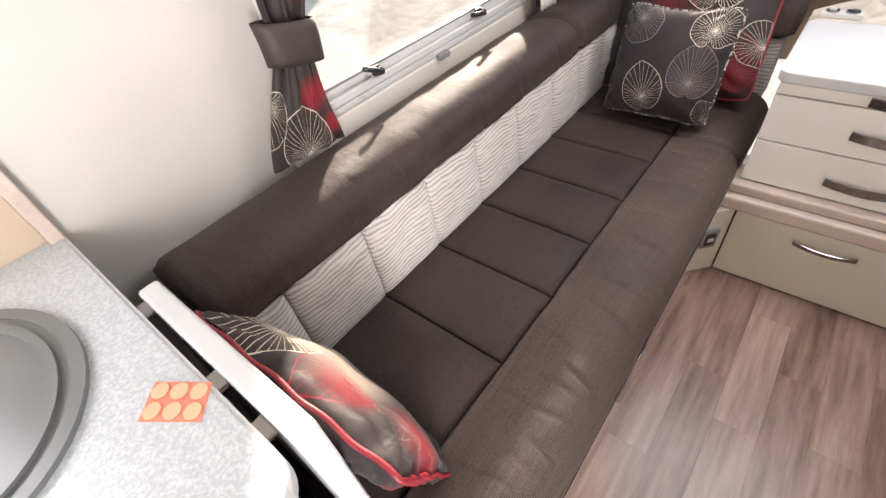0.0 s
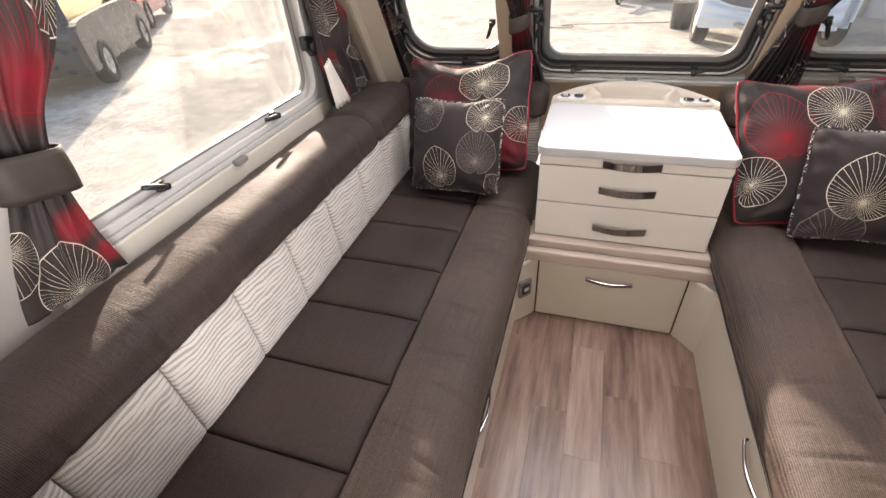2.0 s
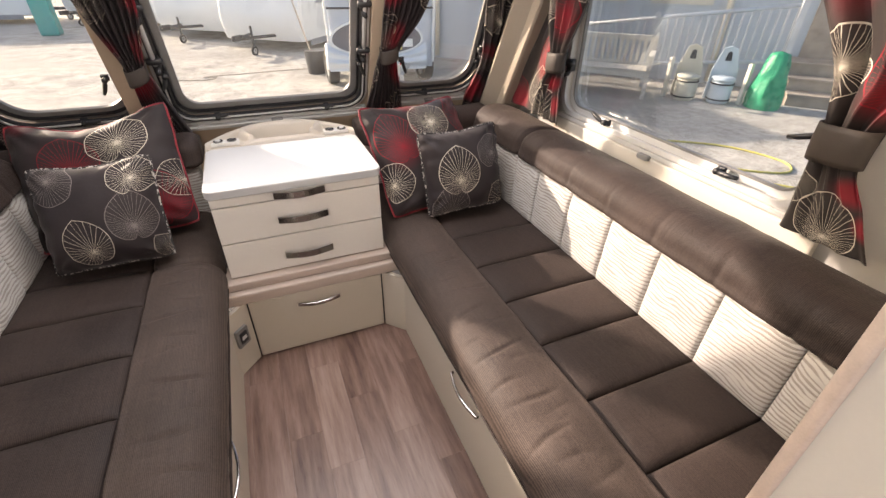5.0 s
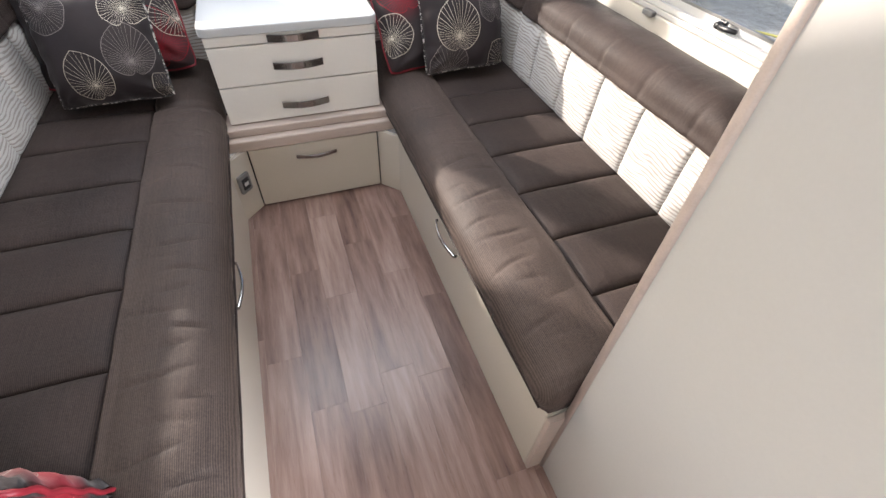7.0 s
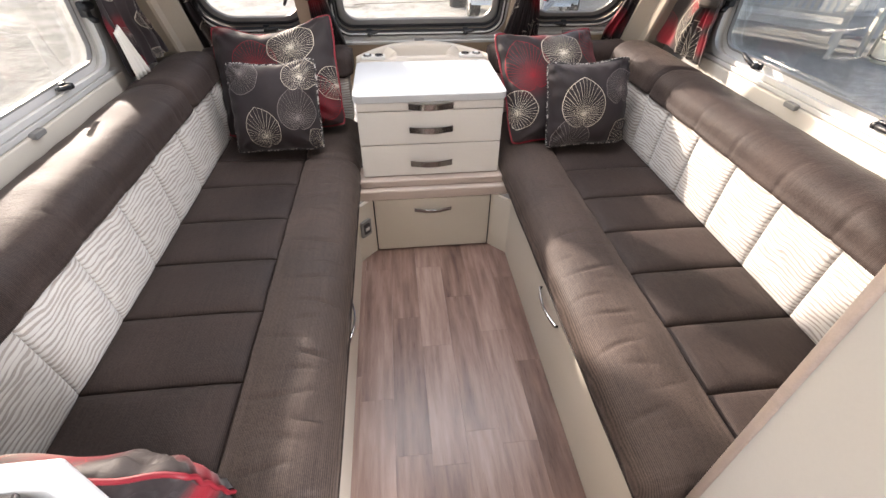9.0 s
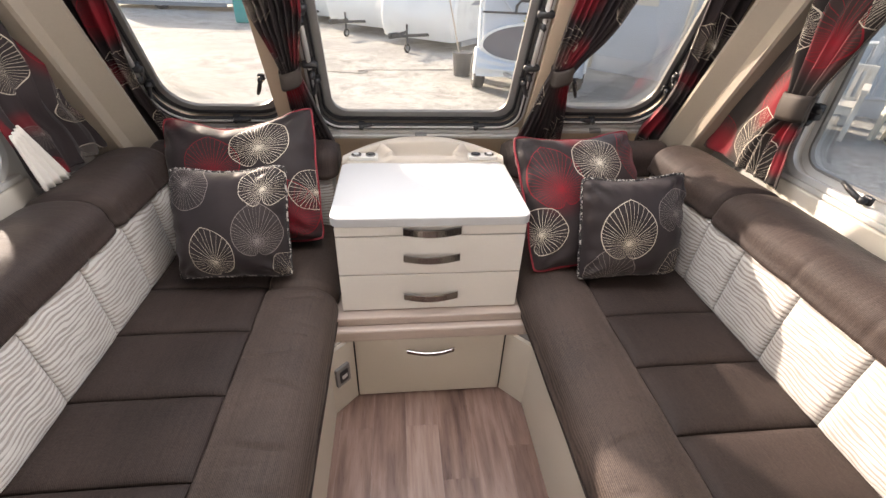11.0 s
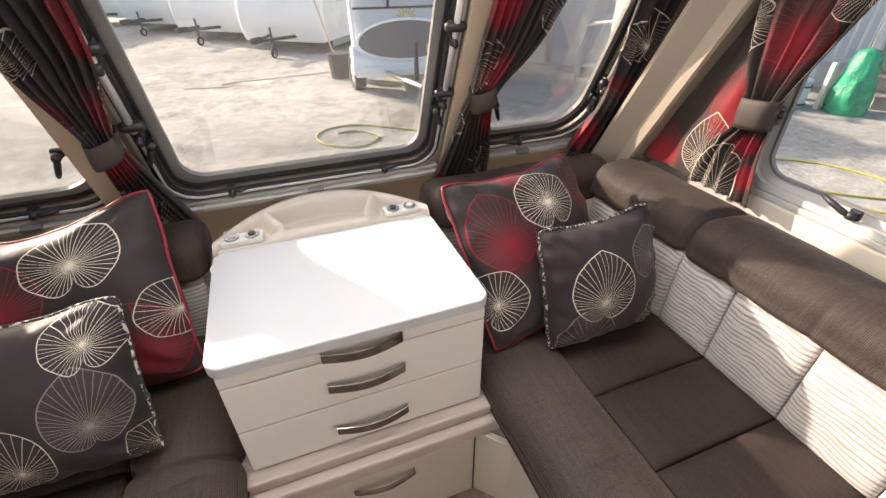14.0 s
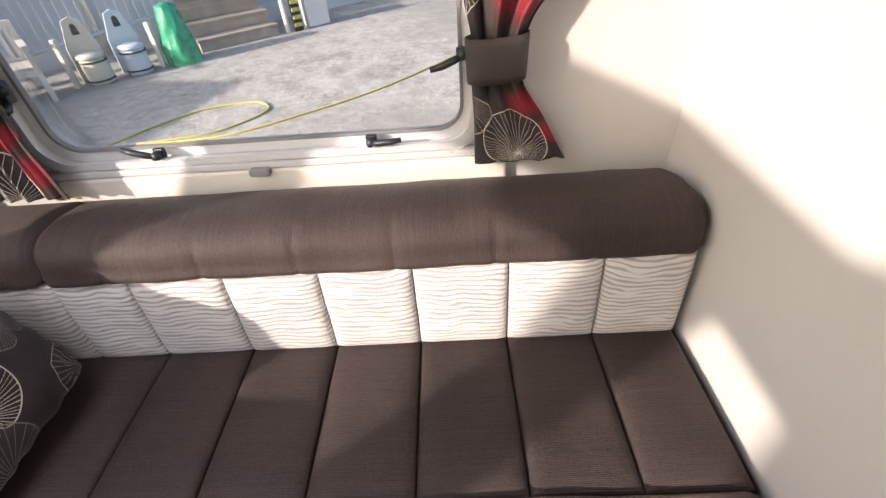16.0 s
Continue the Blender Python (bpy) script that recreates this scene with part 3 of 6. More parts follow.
ZC = 1.95           # ceiling
YP = -1.385         # partitions behind the sofas


def front_y(z):
    return 0.70 - 0.46 * (z - 0.75)


def wall_panel(name, hole_list, w0, w1, h0, h1, thick, m, material, label):
    """A board in its own x (along) and y (up), pierced by rounded holes, laid into the world by m."""
    bm = bmesh.new()
    xs = sorted({w0, w1, *[v for h in hole_list for v in (h[0], h[1])]})
    ys = sorted({h0, h1, *[v for h in hole_list for v in (h[2], h[3])]})
    for xa, xb in zip(xs, xs[1:]):
        for ya, yb in zip(ys, ys[1:]):
            cx, cy = (xa + xb) / 2, (ya + yb) / 2
            if any(h[0] < cx < h[1] and h[2] < cy < h[3] for h in hole_list):
                continue
            box(xa, xb, ya, yb, -thick, 0, bm=bm)
    for x0, x1, y0, y1 in hole_list:
        w, h = x1 - x0, y1 - y0
        cx, cy = (x0 + x1) / 2, (y0 + y1) / 2
        merge(bm, ring(rounded(w + 0.0, h + 0.0, 0.002, 6, cx, cy), rounded(w - 0.004, h - 0.004, 0.075, 6, cx, cy), -thick, 0.0))
    moved(bm, m)
    return tagged(part(name, bm, material), label, "wall", kind="structure")


# floor slab under the planks
tagged(part("floor", box(-XW - 0.03, XW + 0.03, YB, 0.8, -0.05, -0.004), M_RUBBER), "wood-look vinyl plank floor in brown tones", "floor", kind="structure")

WIN_Y0, WIN_Y1, WIN_Z0, WIN_Z1 = -0.93, 0.10, 0.835, 1.42


def to_world(ox, oy, oz, ax, up):
    """A pose whose x runs along ax and whose y runs along up."""
    ax, up = Vector(ax).normalized(), Vector(up).normalized()
    n = ax.cross(up)
    return Matrix.Translation((ox, oy, oz)) @ Matrix((ax, up, n)).transposed().to_4x4()


M_LEFT = to_world(-XW, 0, 0, (0, 1, 0), (0, 0, 1))      # its normal looks to +x
M_RIGHT = to_world(XW, 0, 0, (0, -1, 0), (0, 0, 1))     # its normal looks to -x
FS = math.hypot(1, 0.46)
M_FRONT = to_world(0, front_y(0.75), 0.75, (1, 0, 0), (0, -0.46, 1))   # y runs up the slope from 0.75 m

wall_panel("wall_left", [(WIN_Y0, WIN_Y1, WIN_Z0, WIN_Z1), (-2.75, -1.75, 1.05, 1.60)], YB, 0.8, 0, ZC, 0.04, M_LEFT, M_WALL, "smooth off-white caravan wall board beside the sofa")
wall_panel("wall_right", [(-WIN_Y1, -WIN_Y0, WIN_Z0, WIN_Z1), (2.30, 2.95, 0.05, 1.80)], -0.8, -YB, 0, ZC, 0.04, M_RIGHT, M_WALL, "smooth off-white caravan wall board beside the sofa")
FW = [(-0.405, 0.405, 0.045, 0.80), (-1.0, -0.49, 0.075, 0.78), (0.49, 1.0, 0.075, 0.78)]
wall_panel("wall_front", FW, -XW, XW, -0.35, 0.90, 0.04, M_FRONT, M_TANW, "tan lined sloping front wall with three windows")
tagged(part("wall_rear", box(-XW, XW, YB - 0.04, YB, 0, ZC), M_WALL), "plain off-white end wall", "wall", kind="structure")
# ceiling with the large front rooflight
RY0, RZ0 = front_y(0.75 + 0.9 / FS), 0.75 + 0.9 / FS
RY1, RZ1 = -0.36, ZC
RUN = math.hypot(RY1 - RY0, RZ1 - RZ0)
M_ROOF = to_world(0, RY0, RZ0, (1, 0, 0), (0, RY1 - RY0, RZ1 - RZ0))
wall_panel("ceiling", [(-0.72, 0.72, 0.10, RUN - 0.06)], -XW, XW, 0, RUN, 0.04, M_ROOF, M_WALL, "off-white ceiling sloping down round a rooflight")
tagged(part("ceiling_rear", box(-XW, XW, YB, RY1, ZC, ZC + 0.04), M_WALL), "plain off-white ceiling board", "ceiling", kind="structure")
# ---- sofas ----
SEAT_Z = 0.462


def sofa(side, seams, y_back, y_front, label, piping_y):
    """A long sofa against a side wall. side: -1 or 1. seams: y of the quilting lines from front to back."""
    s = side
    root = thing("sofa", (s * 0.75, (y_back + y_front) / 2, 0), label, "sofa", "facing sofas")
    # bench base
    part("base_panel", box(s * 0.335, s * 0.352, y_back, -0.115, 0.0, 0.31, 0.002), M_CREAM, root, "cream laminate bench front")
    part("base_end", box(s * 0.335, s * 0.50, y_back - 0.016, y_back - 0.001, 0.0, 0.31, 0.002), M_TRIMW, root)
    part("seat_board", box(s * 0.352, s * 1.12, y_back, 0.62, 0.295, 0.312), M_CREAM, root)
    bow_handle(root, (s * 0.334, -0.80, 0.262), (s * 0.334, -0.62, 0.262), (-s * 0.022, 0, 0), 0, 0.003, flat=0.006)
    # front roll of the seat cushion
    prof = spline([(s * 0.345, 0, 0.318), (s * 0.318, 0, 0.345), (s * 0.306, 0, 0.39), (s * 0.322, 0, 0.435), (s * 0.372, 0, 0.468), (s * 0.44, 0, 0.475), (s * 0.505, 0, 0.466), (s * 0.528, 0, 0.452), (s * 0.53, 0, 0.33)], 5, True)
    prof = [(p.x, p.z) for p in prof]
    rib = steps(seams[0] - 0.09, y_back + 0.1, 0.056)
    pinched = (y_back, 0.03) if s < 0 else (y_back,)
    b = sweep(prof, steps(y_back, y_front, 0.0055), 0.004, True, s * 3.0, pinch=pinched, pw=0.016, pd=0.014)
    for v in b.verts:
        k = 0.0
        for j, y in enumerate(rib):
            g = math.exp(-((v.co.y - y - 0.010 * math.sin(abs(v.co.x) * 22 + j * 1.7)) / 0.0065) ** 2)
            reach = max(0.0, 1 - ((abs(v.co.x) - 0.40 - 0.05 * math.sin(j * 2.1)) / (0.07 + 0.03 * math.sin(j * 3.7))) ** 2)
            k = max(k, g * reach * (0.65 + 0.35 * math.sin(j * 2.3)))
        top = max(0.0, min(1.0, (v.co.z - 0.43) / 0.03))
        v.co.z -= (0.0085 if s < 0 else 0.0055) * k * top
    # the roll's extra brightness is in its colour
    part("seat_front_roll", b, M_BROWN_ROLL, root, "brown ribbed front roll, coloured lighter as if lit", smooth=True)
    pts = [(s * 0.309, y, 0.358 + 0.002 * math.sin(y * 23)) for y in steps(y_back + 0.01, y_front - 0.02, 0.05)]
    part("piping", tube(pts, 0.0035, 6), M_BROWN, root, smooth=True)
    # quilted seat panels
    ys = [y_front] + list(seams) + [y_back]
    for k, (ya, yb) in enumerate(zip(ys, ys[1:])):
        cs = [(s * 0.53, yb), (s * 0.905, yb), (s * 0.905, ya), (s * 0.53, ya)]
        cs = [(x, y, 0.444) for x, y in cs]
        if s < 0:
            cs = [cs[1], cs[0], cs[3], cs[2]]
        part("seat_panel", pad(*cs, 0.12, 0.019, 8, 8, seed=k * 3.1 + s), M_BROWN_X, root, smooth=True)
    return root


def backrest(side, seams, y_back, y_front, label, corner_y):
    s = side
    root = thing("backrest", (s * 1.0, (y_back + y_front) / 2, 0.447), label, "backrest", "sofa backrests")
    ys = [y_front] + list(seams) + [y_back]
    for k, (ya, yb) in enumerate(zip(ys, ys[1:])):
        a, b = (ya, yb) if s > 0 else (yb, ya)
        cs = [(s * 0.893, a, 0.450), (s * 0.893, b, 0.450), (s * 0.908, b, 0.684), (s * 0.908, a, 0.684)]
        part("back_panel", pad(*cs, 0.14, 0.016, 8, 8, seed=k * 2.7 + s), M_WAVE, root, "off-white panel with wavering taupe lines", smooth=True)
    prof = spline([(s * 0.90, 0, 0.684), (s * 0.893, 0, 0.72), (s * 0.905, 0, 0.762), (s * 0.945, 0, 0.790), (s * 1.005, 0, 0.795), (s * 1.075, 0, 0.782), (s * 1.135, 0, 0.752), (s * 1.15, 0, 0.70), (s * 1.05, 0, 0.66)], 5, True)
    prof = [(p.x, p.z) for p in prof]
    for a, b in ((y_back, corner_y), (corner_y + 0.002, y_front + 0.02)):
        bm = sweep(prof, steps(a, b, 0.007), 0.004, True, s * 5.0, pinch=(a, b), pw=0.014, pd=0.018)
        for v in bm.verts:
            for y in ys[1:-1]:
                if v.co.z < 0.79 and abs(v.co.x) < 0.96:
                    v.co.x += s * 0.0035 * math.exp(-((v.co.y - y - 0.03) / 0.008) ** 2)
        part("bolster", bm, M_BROWN, root, "brown ribbed bolster along the top", smooth=True)
    return root


L_SEAMS = [0.056, -0.152, -0.379, -0.597, -0.815, -1.04, -1.265]
R_SEAMS = [-0.150, -0.360, -0.568, -0.773, -0.980, -1.183]
sofa(-1, L_SEAMS, -1.475, 0.42, "long sofa with quilted dark brown seat cushion", 0)
sofa(1, R_SEAMS, -1.375, 0.42, "long sofa with quilted dark brown seat cushion in sunlight", 0)
backrest(-1, [0.24] + L_SEAMS, -1.40, 0.42, "off-white striped backrest with brown bolster under the window", 0.03)
backrest(1, [0.20, 0.018] + R_SEAMS, -1.375, 0.42, "off-white striped backrest with brown bolster, partly sunlit", 0.018)


def front_back(side):
    """The short backrest along the front wall behind the cushions."""
    s = side
    root = thing("corner_backrest", (s * 0.6, 0.5, 0.447), "short brown and off-white backrest under the front window", "backrest", "corner backrests")
    xs = steps(s * 0.345, s * 0.90, 0.185)
    for k, (xa, xb) in enumerate(zip(xs, xs[1:])):
        a, b = (xa, xb) if s > 0 else (xb, xa)
        part("back_panel", pad((a, 0.425, 0.45), (b, 0.425, 0.45), (b, 0.44, 0.66), (a, 0.44, 0.66), 0.1, 0.012, 6, 6, seed=k), M_WAVE_X, root, "off-white panel with wavering lines", smooth=True)
    prof = spline([(0.43, 0, 0.66), (0.425, 0, 0.70), (0.44, 0, 0.745), (0.49, 0, 0.768), (0.56, 0, 0.765), (0.60, 0, 0.74), (0.60, 0, 0.66)], 5, True)
    bm = sweep([(p.x, p.z) for p in prof], steps(0.325, 0.98, 0.02), 0.008, True, 2.0, pinch=(0.325,), pw=0.02, pd=0.02)
    moved(bm, Matrix(((0, s, 0, 0), (1, 0, 0, 0), (0, 0, 1, 0), (0, 0, 0, 1))))
    bmesh.ops.recalc_face_normals(bm, faces=bm.faces)
    part("bolster", bm, M_BROWN_X, root, smooth=True)


front_back(-1)
front_back(1)

# ---- chest of drawers under the front window ----
chest = thing("chest_of_drawers", (0, 0.2, 0), "ivory three-drawer chest with white top and wooden plinth ledge", "chest of drawers")
part("carcass", box(-0.290, 0.290, 0.022, 0.60, 0.372, 0.694), M_IVORY, chest)
top = prism([(x, y) for x, y in rounded(0.606, 0.425, 0.03, 6, 0.0, 0.2125)], 0.697, 0.727, 0.004)
for v in top.verts:
    if v.co.y < 0.03:
        v.co.y -= 0.012 * (1 - (v.co.x / 0.3) ** 2)
part("worktop", top, M_WHITE, chest, "glossy white top with rounded corners")
for z0, z1, hz in ((0.664, 0.695, 0.682), (0.521, 0.660, 0.586), (0.376, 0.517, 0.435)):
    d = part("drawer_front", box(-0.291, 0.291, 0.004, 0.023, z0, z1, 0.0025), M_IVORY, chest)
    bow_handle(d, (-0.088, 0.004, hz), (0.088, 0.004, hz), (0, -0.026, 0), 0, 0.002, flat=0.0125)
part("ledge", box(-0.325, 0.325, -0.03, 0.10, 0.338, 0.371, 0.006), M_TRIMW, chest, "limed wood ledge")
part("lower_ledge", box(-0.335, 0.335, -0.055, 0.10, 0.288, 0.3365, 0.008), M_TRIMW, chest, "limed wood ledge")
low = part("base_drawer", box(-0.2585, 0.2585, -0.040, -0.02, 0.006, 0.279, 0.002), M_CREAM, chest, "plain cream lower drawer")
bow_handle(low, (-0.082, -0.041, 0.228), (0.082, -0.041, 0.228), (0, -0.026, 0), 0, 0.003, flat=0.007)
part("kick_plate", box(-0.30, 0.30, -0.018, 0.0, 0.0, 0.285), M_RUBBER, chest)
for s in (-1, 1):
    q = [(s * 0.264, -0.036), (s * 0.340, -0.118), (s * 0.352, -0.108), (s * 0.276, -0.022)]
    part("angled_panel", prism(q if s > 0 else q[::-1], 0.0, 0.286, 0.001), M_CREAM, chest)
sock = thing("wall_socket", (-0.306, -0.085, 0.165), "dark grey power socket on the angled cream panel", "socket")
ms = to_world(-0.3052, -0.0815, 0.168, (-0.076, -0.082, 0), (0, 0, 1))
nface = ms.to_3x3() @ Vector((0, 0, 1))
flip = -1 if nface.dot(Vector((1, -1, 0))) < 0 else 1
part("face_plate", moved(prism(rounded(0.058, 0.082, 0.006), -0.004, 0.010, 0.002), ms @ Matrix.Diagonal((1, 1, flip, 1))), M_FRAMEG, sock)
part("socket_insert", moved(prism(rounded(0.034, 0.05, 0.004), 0.008, 0.014, 0.001), ms @ Matrix.Diagonal((1, 1, flip, 1))), M_BLACK, sock)
part("label_strip", moved(prism(rounded(0.022, 0.016, 0.002), 0.0142, 0.0152), ms @ Matrix.Diagonal((1, 1, flip, 1))), M_ALU, sock)

# ---- rear partitions ----
tagged(part("partition_right", box(0.380, XW, YP - 0.40, YP - 0.012, 0.0, ZC), M_WALL), "plain pale partition beside the sofa", "wall", kind="structure")
tagged(part("partition_edge_trim", prism(rounded(0.018, 0.018, 0.007, 4, 0.3835, YP - 0.006), 0.0, ZC), M_TRIMW, None, "", True), "rounded limed wood edge of the partition", "trim", kind="structure")

# ---- ground outside ----
tagged(part("ground", sheet(lambda u, v: (-400 + 800 * u, -400 + 800 * v, -0.5), 8, 8), M_YARD), "worn wet concrete and gravel yard with puddles", "ground", kind="structure")

# ---- windows ----


def stay(parent, m, lean=0.0, size=1.0):
    """A black window catch: a foot, a boss and a lever. m: a pose on the wall, y up, z inwards."""
    b = box(-0.013, 0.013, -0.012, 0.012, 0.0, 0.012, 0.003)
    p = part("catch_foot", moved(b, m), M_BLACK, parent)
    part("catch_boss", moved(tube([(0, 0, 0.008), (0, 0, 0.020), (0, 0.002, 0.034)], [0.011, 0.012, 0.009], 10), m), M_BLACK, p, smooth=True)
    c, s = math.cos(lean), math.sin(lean)
    pts = [(0, 0, 0.026), (0.018 * c, 0.018 * s, 0.032), (0.045 * c, 0.045 * s, 0.036), (0.072 * c, 0.066 * s, 0.032)]
    part("catch_lever", moved(tube([tuple(v * size for v in q) for q in pts], [0.006, 0.008, 0.0075, 0.006], 8), m), M_BLACK, p, smooth=True)
    return p


def knob(parent, m):
    """A small black hinge stay with two bosses and a strut end."""
    part("hinge_block", moved(box(-0.015, 0.015, -0.024, 0.024, 0.0, 0.026, 0.005), m), M_BLACK, parent)
    part("hinge_pin", moved(tube([(-0.028, 0.008, 0.026), (-0.020, 0.008, 0.026), (0.020, 0.008, 0.026), (0.028, 0.008, 0.026)], [0.009, 0.013, 0.013, 0.009], 10), m), M_BLACK, parent, smooth=True)
    part("hinge_knuckle", moved(tube([(0.0, -0.02, 0.018), (0.0, -0.034, 0.030), (0.004, -0.036, 0.042)], [0.010, 0.012, 0.008], 10), m), M_BLACK, parent, smooth=True)


def window(name, hole, m, label, dark, rad=0.075, rail=True, band=0.03):
    """A hinged acrylic caravan window in a hole of a wall: trim, seal, pane, rail."""
    x0, x1, y0, y1 = hole
    w, h, cx, cy = x1 - x0, y1 - y0, (x0 + x1) / 2, (y0 + y1) / 2
    root = thing(name, m @ Vector((cx, cy, 0)), label, "window", kind="structure")
    part("window_trim", moved(ring(rounded(w + 0.035, h + 0.035, rad + 0.012, 8, cx, cy), rounded(w - 0.006, h - 0.006, rad, 8, cx, cy), -0.006, 0.014), m), M_ALU if dark else M_PVC, root, smooth=False)
    part("window_channel", moved(ring(rounded(w + 0.012, h + 0.012, rad, 8, cx, cy), rounded(w - (0.034 if dark else 0.020), h - (0.034 if dark else 0.020), rad - 0.01, 8, cx, cy), 0.008, 0.020), m), M_ALU if not dark else M_BLACK, root)
    if dark:
        part("silver_bead", moved(ring(rounded(w - 0.008, h - 0.008, rad - 0.004, 8, cx, cy), rounded(w - 0.020, h - 0.020, rad - 0.008, 8, cx, cy), 0.019, 0.026), m), M_ALU, root, "bright aluminium bead")
        part("inner_gasket", moved(ring(rounded(w - 0.040, h - 0.040, rad - 0.012, 8, cx, cy), rounded(w - 0.056, h - 0.056, rad - 0.02, 8, cx, cy), -0.018, -0.004), m), M_BLACK, root, "black rubber gasket")
    part("window_seal", moved(ring(rounded(w - 0.004, h - 0.004, rad, 8, cx, cy), rounded(w - 2 * band, h - 2 * band, rad - 0.012, 8, cx, cy), -0.030, -0.016), m), M_FRAMEG if dark else M_ALU, root)
    part("window_frame", moved(ring(rounded(w - 2 * band + 0.002, h - 2 * band + 0.002, rad - 0.012, 8, cx, cy), rounded(w - (3.2 if dark else 2.5) * band, h - (3.2 if dark else 2.5) * band, rad - 0.02, 8, cx, cy), -0.026, -0.012), m), M_FRAMEG, root)
    p = part("pane", moved(prism(rounded(w - 0.02, h - 0.02, rad - 0.01, 8, cx, cy), -0.038, -0.032), m), M_GLASS, root, "clear acrylic pane")
    p.visible_shadow = False
    if rail:
        for za, zb, yo in ((0.0, 0.024, -0.026), (0.004, 0.034, -0.046))[:2 if dark else 1]:
            part("blind_rail", moved(box(x0 - 0.012, x1 + 0.012, y0 + yo, y0 + yo + 0.016, za, zb, 0.002), m), M_RAIL, root, "aluminium blind rail")
        part("rail_catch", moved(prism(rounded(0.05, 0.018, 0.006, 4, cx, y0 - 0.030), 0.02, 0.042, 0.003), m), M_FRAMEG, root)
    return root


def on(m, x, y, z=0.0, turn=0.0):
    return m @ pose(x, y, z, 0, 0, turn)


w1 = window("window_1", (WIN_Y0, WIN_Y1, WIN_Z0, WIN_Z1), M_LEFT, "side window with clear acrylic pane and aluminium rail", False, band=0.026)
w2 = window("window_2", (-WIN_Y1, -WIN_Y0, WIN_Z0, WIN_Z1), M_RIGHT, "side window with clear acrylic pane and aluminium rail", False, band=0.026)
for yy, le in ((-0.673, 2.7), (-0.185, 2.4)):
    stay(w1, on(M_LEFT, yy, WIN_Z0 + 0.022), math.pi - le + 2.2)
for yy, le in ((0.182, 2.75), (0.687, 0.1)):
    stay(w2, on(M_RIGHT, yy, WIN_Z0 + 0.022), le)
stay(w2, on(M_RIGHT, 0.905, 1.035), 3.5)
knob(w1, on(M_LEFT, 0.085, 1.02))
knob(w2, on(M_RIGHT, -0.085, 1.02))
# sills
for s, nm in ((-1, "sill_left"), (1, "sill_right")):
    tagged(part(nm, box(s * (XW - 0.027), s * XW, -1.0, 0.13, 0.735, 0.8065, 0.006), M_SILL), "white sill board under the side window", "sill", kind="structure")

w3 = window("window_3", FW[0], M_FRONT, "wide front window with dark grey surround", True, 0.085, True, 0.035)
w4 = window("window_4", FW[1], M_FRONT, "narrow front window with black rounded frame", True, 0.13, True, 0.030)
w5 = window("window_5", FW[2], M_FRONT, "narrow front window with black rounded frame", True, 0.13, True, 0.030)
for x in (-0.242, 0.228):
    stay(w3, on(M_FRONT, x, 0.052), 0.25, 0.6)
for x in (-0.396, 0.396):
    for y in (0.33, 0.53):
        knob(w3, on(M_FRONT, x, y))
    lev = -1.9 if x < 0 else -1.2
    stay(w3, on(M_FRONT, x * 0.965, 0.27), lev, 0.9)
for ww, s in ((w4, -1), (w5, 1)):
    stay(ww, on(M_FRONT, s * 0.72, 0.085), 0.15 if s < 0 else 2.9, 0.8)
    for x, y in ((s * 0.985, 0.30), (s * 0.985, 0.50)):
        knob(ww, on(M_FRONT, x, y))
    stay(ww, on(M_FRONT, s * 0.97, 0.24), -1.57 + s * 0.3, 0.8)
    stay(ww, on(M_FRONT, s * 0.580, 0.27), -1.57 + s * 0.35, 0.9)
    # aluminium strut along the outer edge
    part("window_strut", moved(tube([(s * 0.985, 0.28, 0.024), (s * 0.985, 0.70, 0.024)], 0.009, 8), M_FRONT), M_ALU, ww, smooth=True)
for s in (-1, 1):
    part("window_strut", moved(tube([(s * 0.398, 0.32, 0.024), (s * 0.398, 0.74, 0.024)], 0.009, 8), M_FRONT), M_ALU, w3, smooth=True)
# tan mullions between the front windows
for s, nm in ((-1, "trim_mullion_left"), (1, "trim_mullion_right")):
    xa, xb = (-0.555, -0.432) if s < 0 else (0.424, 0.52)
    tagged(part(nm, moved(box(xa, xb, -0.02, 0.86, 0.022, 0.036, 0.004), M_FRONT), M_TANW), "tan upright between the front windows", "trim", kind="structure")
rl = thing("rooflight", M_ROOF @ Vector((0, RUN / 2, 0)), "clear panoramic rooflight over the front of the lounge", "rooflight", kind="structure")
part("rooflight_frame", moved(ring(rounded(1.46, RUN - 0.14, 0.09, 8, 0, RUN / 2 + 0.02), rounded(1.38, RUN - 0.22, 0.07, 8, 0, RUN / 2 + 0.02), -0.01, 0.015), M_ROOF), M_PVC, rl)
gp = part("pane", moved(prism(rounded(1.42, RUN - 0.18, 0.08, 8, 0, RUN / 2 + 0.02), -0.035, -0.029), M_ROOF), M_GLASS, rl)
gp.visible_shadow = False

